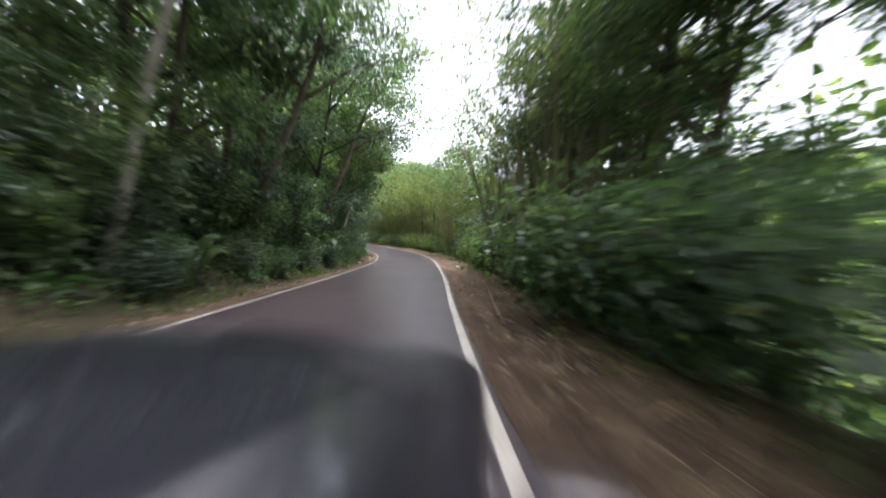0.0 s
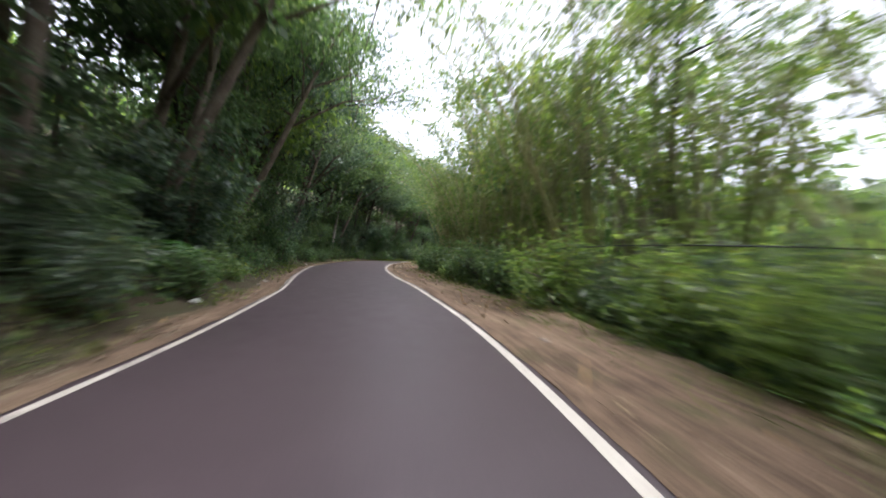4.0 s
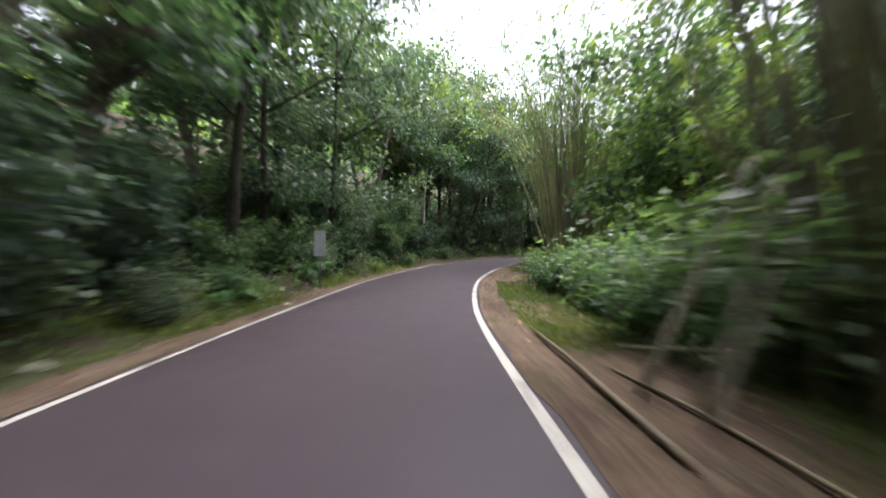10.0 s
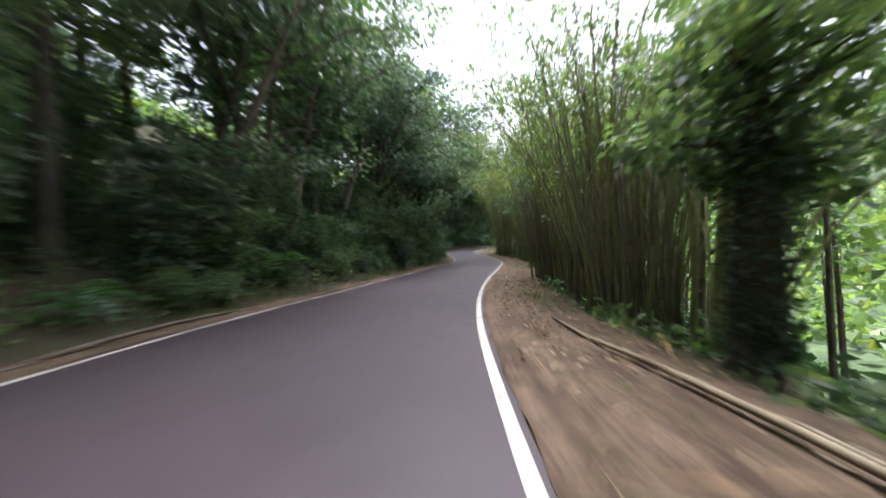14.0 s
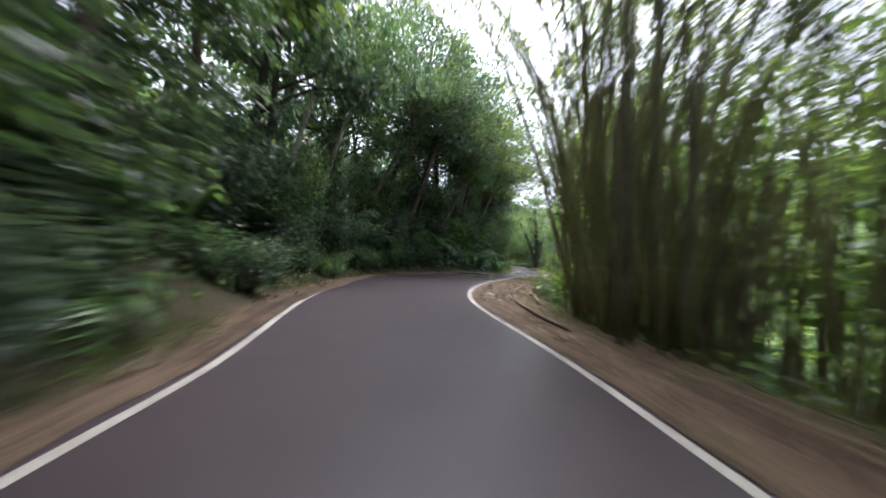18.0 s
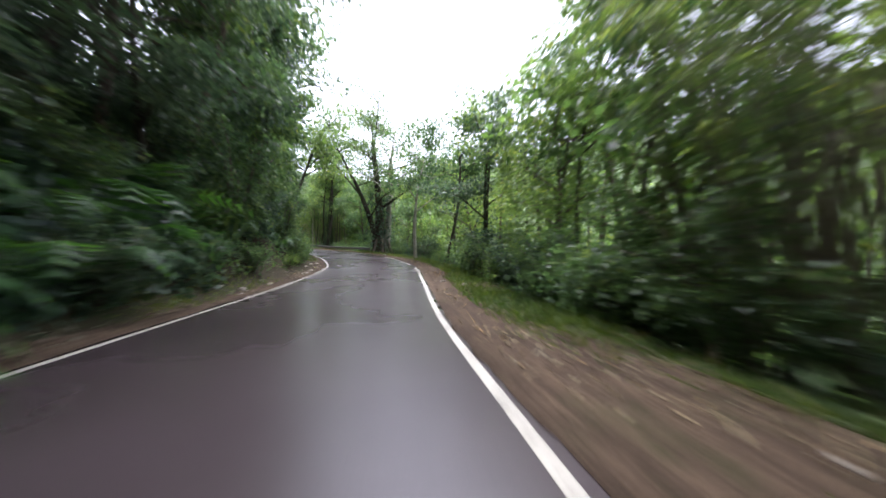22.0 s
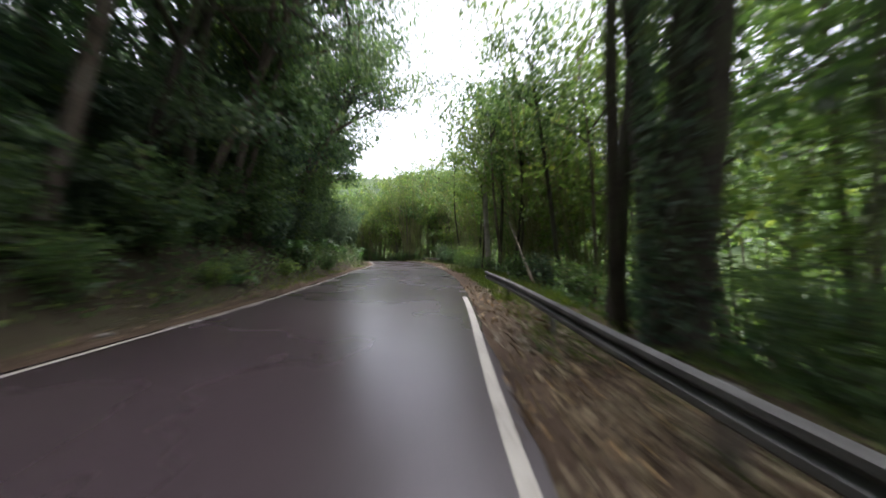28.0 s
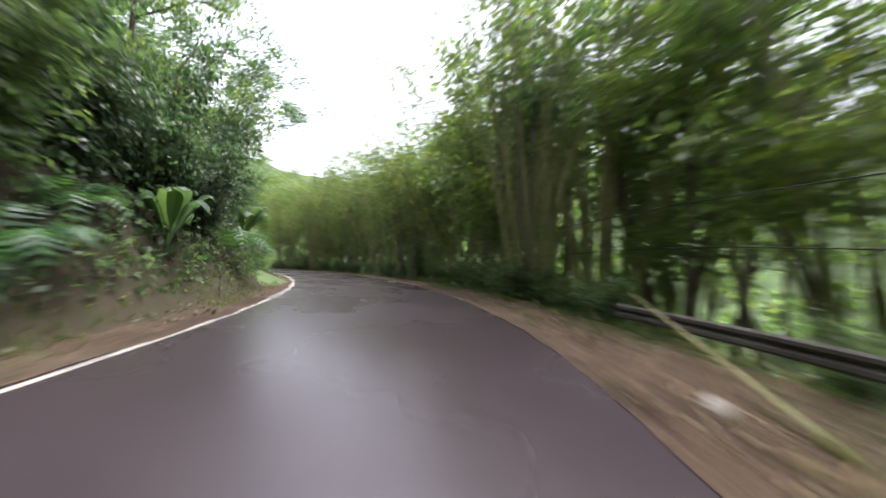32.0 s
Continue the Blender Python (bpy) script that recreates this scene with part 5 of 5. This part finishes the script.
for k in range(96):
    left = k % 3 != 0
    s = rnd.uniform(0, 345) if k < 46 else rnd.uniform(238, 284)
    o = -width_at(s) - rnd.uniform(0.5, 1.5) if left else rnd.uniform(0.7, 2.6)
    ob = new("stone", STONES[k % 3])
    p = at(s, o, 0.0)
    ob.matrix_basis = pose(p.x, p.y, p.z + 0.02, rnd.uniform(-15, 15), rnd.uniform(-15, 15), rnd.uniform(0, 360)) @ Matrix.Scale(rnd.uniform(0.4, 1.3), 4)
    tagged(ob, "pale flat stone on the dirt verge", "stone", "verge stones")


# ---- what nobody could count: undergrowth, grass, litter, far woods ----
def scatter(name, label, mat, n, s0, s1, offs, tall, leaf, seed, bias=1.0, droop=-0.3, flat=0.4, patch=None):
    """Leaves strewn over a bank or verge up to a height, as one object."""
    rng = np.random.default_rng(seed)
    places = []
    while len(places) < n:
        s = rng.uniform(s0, s1)
        o = offs[0] + (offs[1] - offs[0]) * rng.uniform(0, 1) ** bias
        if patch and wob(s, o, patch, seed) < rng.uniform(-0.25, 0.35):
            continue
        if o < 0:
            o -= width_at(s)
        p = at(float(s), float(o))
        places.append((p.x, p.y, p.z + 0.02 + tall * rng.uniform(0, 1) ** 1.8))
    ob = new(name, leaf_mesh(name, places, mat, leaf[0], leaf[1], rng, droop, flat))
    tagged(ob, label, name.replace("_", " "), kind="stuff")


scatter("undergrowth", "mixed green undergrowth covering the uphill bank", LEAF, 60000, S0, S1, (-1.5, -9.0), 0.9, (0.20, 0.06), 301, 1.3)
scatter("undergrowth", "dark creepers hanging over the uphill bank", LEAF_DARK, 36000, S0, S1, (-1.8, -8.0), 1.2, (0.22, 0.07), 302, 1.2, 0.3, patch=0.2)
scatter("undergrowth", "tall dark undergrowth beneath the trees up the hillside", LEAF_DARK, 52000, S0, S1 + 20, (-7.0, -24.0), 3.6, (0.6, 0.21), 310, 1.3, 0.2)
scatter("undergrowth", "dense dark scrub on the hillside above the bend", LEAF_DARK, 14000, 95, 150, (-7.5, -17.0), 3.8, (0.6, 0.21), 315, 1.0, 0.2)
scatter("undergrowth", "tall green scrub covering the slope below the road", LEAF, 34000, S0, S1 + 20, (8.5, 34.0), 2.2, (0.6, 0.22), 316, 1.2, 0.2)
scatter("undergrowth", "green undergrowth on the downhill slope", LEAF, 20000, S0, S1, (3.0, 9.0), 0.6, (0.24, 0.08), 303, 1.0, patch=0.3)
scatter("grass", "short green grass in patches along the uphill verge", GRASS, 26000, S0, S1, (-0.55, -2.4), 0.10, (0.20, 0.012), 304, 1.0, -1.2, 0.2, patch=0.25)
scatter("grass", "patchy green grass on the outer edge of the dirt verge", GRASS, 22000, S0, S1, (1.5, 4.5), 0.08, (0.20, 0.012), 305, 0.8, -1.2, 0.2, patch=0.22)
scatter("grass", "lush green grass on the open bend", GRASS, 16000, FIG[0] - 26, FIG[0] + 2, (1.6, 5.5), 0.12, (0.26, 0.014), 306, 1.0, -1.2, 0.2)
scatter("grass", "rough green grass on the damp verge before the bend", GRASS, 12000, 222, 246, (1.2, 4.2), 0.12, (0.22, 0.013), 317, 0.8, -1.2, 0.2, patch=0.3)
scatter("grass", "low green grass growing on the worn dirt verge", GRASS, 11000, 104, 128, (1.0, 3.2), 0.07, (0.18, 0.011), 311, 1.0, -1.2, 0.2, patch=0.4)
scatter("grass", "green grass and moss along the foot of the damp bank", GRASS, 14000, 92, 126, (-0.7, -2.6), 0.09, (0.18, 0.012), 319, 0.9, -1.2, 0.2, patch=0.5)
scatter("grass", "thin green grass along the edge of the downhill verge", GRASS, 7000, 290, 350, (0.9, 3.2), 0.07, (0.18, 0.011), 312, 1.0, -1.2, 0.2, patch=0.4)
scatter("grass", "lush green grass beyond the end of the guard rail", GRASS, 11000, 296, 313, (0.9, 3.4), 0.10, (0.2, 0.013), 314, 0.8, -1.2, 0.2, patch=0.6)
scatter("leaf_litter", "brown fallen leaves scattered over the downhill verge", DRY_LEAF, 16000, S0, S1, (0.35, 4.0), 0.02, (0.13, 0.03), 307, 1.0, 0.0, 0.95, patch=0.35)
scatter("leaf_litter", "brown fallen leaves along the foot of the bank", DRY_LEAF, 14000, S0, S1, (-0.35, -2.6), 0.02, (0.13, 0.035), 308, 1.0, 0.0, 0.95, patch=0.35)
scatter("twig_litter", "thin dry twigs and bamboo splinters strewn over the verge", DRY_LEAF, 9000, S0, S1, (0.4, 4.2), 0.02, (0.55, 0.011), 318, 1.0, 0.0, 0.95, patch=0.3)
scatter("leaf_litter", "pale dry bamboo leaves thick beside the guard rail", DRY_LEAF, 6000, RAIL[0] + 8, RAIL[1], (0.15, 2.2), 0.02, (0.16, 0.03), 309, 1.0, 0.0, 0.95)


scatter("undergrowth", "dark ferns and creepers draped over the rock cutting", LEAF_DARK, 15000, ROCKS[0] - 8, ROCKS[1] + 6, (-1.3, -4.2), 1.8, (0.30, 0.09), 313, 1.0, 0.8, 0.2)


def ivy_on(name, s, off, lean, height, radius, seed, label):
    """Creepers and moss hanging on a trunk."""
    rng = np.random.default_rng(seed)
    n = 1500
    z = rng.uniform(0, 1, n) ** 1.2 * height
    a = rng.uniform(0, 6.283, n)
    r = radius * rng.uniform(0.9, 1.5, n)
    p = at(s, off)
    h = radians(heading(s))
    lx, ly = math.cos(h) * lean, -math.sin(h) * lean
    places = np.stack([p.x + lx * z / 14 + np.cos(a) * r, p.y + ly * z / 14 + np.sin(a) * r, p.z + z], 1)
    ob = new(name, leaf_mesh(name, places, LEAF_DARK, 0.18, 0.05, rng, 1.0, 0.2))
    tagged(ob, label, "creeper", kind="stuff")


for k, (s, off, h, r) in enumerate([(TRUNK_A[0], TRUNK_A[1], 7.0, 0.38), (TRUNK_B[0], TRUNK_B[1], 8.0, 0.36), (STUMP[0], STUMP[1], 7.0, 0.42)]):
    ivy_on("creepers", s, off, 0.3, h, r, 320 + k, "dark creepers and moss hanging from a trunk")


# ---- litter ----
def bag_mesh(seed):
    bm = bmesh.new()
    bmesh.ops.create_icosphere(bm, subdivisions=3, radius=1.0)
    for vert in bm.verts:
        d = 1 + 0.5 * noise.noise(vert.co * 1.4 + Vector((seed, 0, 0))) + 0.3 * noise.noise(vert.co * 4.0 + Vector((0, seed, 0)))
        vert.co = Vector((vert.co.x * 0.17 * d, vert.co.y * 0.12 * d, max(-0.02, vert.co.z * 0.07 * d)))
    me = bpy.data.meshes.new("litter")
    bm.to_mesh(me)
    bm.free()
    me.materials.append(WHITE_BAG)
    return me


WHITE_BAG = mottled("crumpled_white_plastic", [(0.5, 0.5, 0.5), (0.78, 0.78, 0.76)], 6.0, 0.35, 0.01)
for k, (s, off) in enumerate(BAGS):
    ob = new("plastic_bag", bag_mesh(7.3 * k))
    p = at(s, off)
    ob.matrix_basis = pose(p.x, p.y, p.z + 0.03, 0, 0, 57 * k)
    tagged(ob, "crumpled white plastic bag lying on the verge", "litter", "litter")


def cable(s0, s1, off, height, label):
    """A thin cable that sags between the trees along the road."""
    a = at(s0, off)
    v, f, pts = [], [], []
    for s in np.arange(s0, s1, 1.5):
        p = at(float(s), off)
        sag = 0.12 * math.sin((s - s0) * 0.4)
        pts.append(Vector((p.x - a.x, p.y - a.y, float(np.interp(s, LS, LZ)) + height + sag - a.z)))
    tube(v, f, pts, [0.014] * len(pts), 6)
    ob = new("cable", mesh_of("cable", v, f, RUBBER, True))
    ob.location = a
    tagged(ob, label, "cable")


RUBBER = mottled("black_cable_sheath", [(0.012, 0.012, 0.012), (0.03, 0.03, 0.03)], 4.0, 0.6, 0.002)
cable(14, 66, 3.7, 1.75, "thin black cable strung along the bushes")
cable(318, 352, 4.4, 1.8, "thin black cable strung between the trunks")
cable(318, 352, 4.5, 2.9, "upper thin black cable strung between the trunks")


def far_woods(name, label, mat, count, offs, s0, s1, size, seed, height=(6, 13), per=170):
    """Woods behind the roadside trees: trunks and clumped leaves, as one object each."""
    rng = np.random.default_rng(seed)
    places, v, f = [], [], []
    for _ in range(count):
        s = rng.uniform(s0, s1)
        o = rng.uniform(*offs)
        if o < 0:
            o -= width_at(s)
        p = at(float(s), float(o))
        h = rng.uniform(*height)
        tube(v, f, [p - Vector((0, 0, 1.5)), p + Vector((rng.normal() * 0.4, rng.normal() * 0.4, h))], [0.16, 0.04], 5, False)
        for _ in range(6):
            c = np.array(p) + rng.normal(size=3) * (1.5, 1.5, 0.2) + (0, 0, h * rng.uniform(0.3, 1.0))
            places.append(c + rng.normal(size=(per // 6, 3)) * (0.85, 0.85, 0.6))
    root = new(name, leaf_mesh(name, np.concatenate(places), mat, size, size * 0.36, rng, 0.3, 0.5))
    tagged(root, label, "woods", kind="stuff")
    tagged(new("far_trunks", mesh_of("far_trunks", v, f, BARK)), "thin trunks of the woods behind " + label.split(" ")[-1], "woods", kind="stuff")


far_woods("far_woods", "dense dark woods up the hillside", LEAF_DARK, 360, (-40, -10), -10, S_LAST - 4, 0.7, 401, (5, 16), 110)
far_woods("far_woods", "bright woods down the slope", LEAF_BRIGHT, 430, (11, 33), -10, S_LAST - 4, 0.6, 402, (12, 24), 150)


def hill_crowns():
    """The crowns of the forest on the far hills, as one object."""
    rng = np.random.default_rng(405)
    places = []
    while len(places) < 5600:
        x, y = rng.uniform(-230, 290), rng.uniform(-90, 540)
        z, d, off = far_height(x, y)
        if d < 38 or d > 230 or rng.uniform() > 60 / d:
            continue
        c = np.array((x, y, z + 1.5))
        places.append(c + rng.normal(size=(13, 3)) * (2.2, 2.2, 1.3))
    ob = new("hill_forest", leaf_mesh("hill_forest", np.concatenate(places), LEAF_BRIGHT, 2.2, 0.95, rng, 0.2, 0.75))
    tagged(ob, "crowns of the bright green forest on the far hills", "woods", kind="stuff")


hill_crowns()


# ---- the car below the camera's first place, standing in its lane ----
PAINT_BLACK, _n, _l, _p, _o = material("black_car_paint")
_p.inputs["Roughness"].default_value, _p.inputs["Coat Weight"].default_value = 0.4, 0.25
_sp = noise_tex(_n, _l, 5.0, 6.0, 0.7)
_cr = ramp(_n, [(0.4, (0.006, 0.006, 0.010)), (0.75, (0.018, 0.017, 0.022))])
_l.new(_sp.outputs[0], _cr.inputs[0])
_l.new(_cr.outputs[0], _p.inputs["Base Color"])
GLASS_DARK, _n, _l, _p, _o = material("tinted_glass")
_p.inputs["Base Color"].default_value, _p.inputs["Roughness"].default_value, _p.inputs["Metallic"].default_value = (0.012, 0.012, 0.016, 1), 0.06, 0.0
_dirt = noise_tex(_n, _l, 30.0, 4.0, 0.7)
_rr = ramp(_n, [(0.5, (0.05, 0.05, 0.05)), (0.8, (0.3, 0.3, 0.3))])
_l.new(_dirt.outputs[0], _rr.inputs[0])
_l.new(_rr.outputs[0], _p.inputs["Roughness"])
RUBBER = mottled("black_rubber", [(0.012, 0.012, 0.012), (0.03, 0.03, 0.03)], 6.0, 0.7, 0.002)
ALLOY = mottled("grey_alloy", [(0.25, 0.25, 0.26), (0.4, 0.4, 0.41)], 6.0, 0.35, 0.001, metal=0.9)


def loft(name, stations, mat, n=18, power=3.2):
    """A closed shell through stations (y, x centre, half width, z low, z high)."""
    v, f = [], []
    for y, xc, hw, z0, z1 in stations:
        for k in range(n):
            t = 2 * math.pi * k / n
            c, s = math.cos(t), math.sin(t)
            v.append((xc + hw * math.copysign(abs(c) ** (2 / power), c), y, (z0 + z1) / 2 + (z1 - z0) / 2 * math.copysign(abs(s) ** (2 / power), s)))
    for i in range(len(stations) - 1):
        for k in range(n):
            k2 = (k + 1) % n
            f.append((i * n + k, i * n + k2, (i + 1) * n + k2, (i + 1) * n + k))
    f.append(tuple(reversed(range(n))))
    f.append(tuple((len(stations) - 1) * n + k for k in range(n)))
    return mesh_of(name, v, f, mat, True)


def build_car():
    car = new("car", None)
    _, x, y, z, yaw, _, _ = PATH[0]
    car.matrix_basis = pose(x, y, z - 1.65, 0, 0, -(yaw + 8))
    xc = -0.84
    part("body", loft("body", [(-3.2, xc, 0.72, 0.42, 0.95), (-3.05, xc, 0.80, 0.34, 1.08), (-2.0, xc, 0.86, 0.30, 1.18), (-0.6, xc, 0.87, 0.28, 1.24), (0.5, xc, 0.87, 0.28, 1.26), (0.95, xc, 0.86, 0.28, 1.24), (1.35, xc, 0.85, 0.28, 1.16), (1.8, xc, 0.84, 0.30, 1.04), (2.15, xc, 0.80, 0.32, 0.90), (2.35, xc, 0.70, 0.36, 0.72)], PAINT_BLACK), car)
    part("cabin", loft("cabin", [(-2.95, xc, 0.52, 1.0, 1.14), (-2.5, xc, 0.62, 1.0, 1.42), (-1.6, xc, 0.68, 1.0, 1.54), (-0.5, xc, 0.68, 1.0, 1.555), (-0.15, xc, 0.68, 1.0, 1.53)], PAINT_BLACK), car)
    # windscreen: a bowed sheet of glass from the cowl up to the roof edge
    v, f, m = [], [], 13
    for r in range(5):
        t = r / 4
        for k in range(m):
            u = -1 + 2 * k / (m - 1)
            hw = 0.76 - 0.10 * t
            bow = 0.30 * (1 - u * u)
            v.append((xc + u * hw, (0.70 + bow) * (1 - t) + (-0.10 + 0.4 * bow) * t, 1.285 - 0.02 * abs(u) ** 3 + (1.525 - 1.285) * t + 0.03 * math.sin(t * 3.14)))
    for r in range(4):
        for k in range(m - 1):
            q = r * m + k
            f.append((q, q + 1, q + m + 1, q + m))
    part("windscreen", mesh_of("windscreen", v, f, GLASS_DARK, True), car)
    for sgn in (-1, 1):
        v, f = [], []
        tube(v, f, [(xc + sgn * 0.77, 0.72, 1.27), (xc + sgn * 0.73, 0.3, 1.42), (xc + sgn * 0.67, -0.12, 1.53)], [0.035, 0.032, 0.03], 8)
        part("pillar", mesh_of("pillar", v, f, PAINT_BLACK, True), car)
        v, f = [], []
        tube(v, f, [(xc + sgn * 0.84, 0.60, 1.05), (xc + sgn * 0.96, 0.60, 1.07)], [0.03, 0.03], 8)
        mir = part("mirror", loft("mirror", [(0.52, xc + sgn * 1.06, 0.13, 1.00, 1.14), (0.60, xc + sgn * 1.06, 0.14, 0.99, 1.15), (0.70, xc + sgn * 1.05, 0.10, 1.02, 1.12)], PAINT_BLACK), car)
        part("mirror_arm", mesh_of("mirror_arm", v, f, RUBBER, True), mir)
    v, f = [], []
    cowl = [(xc + u * 0.74, 0.74 + 0.30 * (1 - u * u), 1.285 - 0.02 * abs(u) ** 3) for u in np.linspace(-1, 1, 11)]
    tube(v, f, cowl, [0.028] * 11, 6)
    part("cowl", mesh_of("cowl", v, f, RUBBER, True), car)
    for pts in ([(-0.12, 0.74, 1.31), (-0.5, 0.93, 1.335), (-0.86, 1.0, 1.335)], [(-0.80, 1.0, 1.315), (-1.2, 0.95, 1.32), (-1.5, 0.82, 1.30)]):
        v, f = [], []
        tube(v, f, pts, [0.012, 0.014, 0.009], 6)
        w = part("wiper", mesh_of("wiper", v, f, RUBBER, True), car)
        v, f = [], []
        tube(v, f, [(p[0] + 0.02, p[1] - 0.045, p[2]) for p in pts], [0.008] * 3, 5)
        part("wiper_blade", mesh_of("wiper_blade", v, f, RUBBER, True), w)
    tyre, rim = [], []
    tf, rf = [], []
    tube(tyre, tf, [(-0.11, 0, 0), (-0.09, 0, 0), (0.09, 0, 0), (0.11, 0, 0)], [0.28, 0.33, 0.33, 0.28], 20)
    tube(rim, rf, [(-0.115, 0, 0), (0.115, 0, 0)], [0.2, 0.2], 16)
    tyre_me, rim_me = mesh_of("tyre", tyre, tf, RUBBER, True), mesh_of("rim", rim, rf, ALLOY)
    for sgn in (-1, 1):
        for yy in (1.45, -2.2):
            wheel = part("wheel", tyre_me, car)
            wheel.location = (xc + sgn * 0.76, yy, 0.33)
            part("rim", rim_me, wheel)
            h = part("lamp", loft("lamp", [(2.12 if yy > 0 else -3.2, xc + sgn * 0.62, 0.13, 0.68, 0.80), (2.34 if yy > 0 else -3.12, xc + sgn * 0.58, 0.10, 0.69, 0.77)], ALLOY), car)
    tagged(car, "black car with a dusty windscreen in its lane", "car")


build_car()
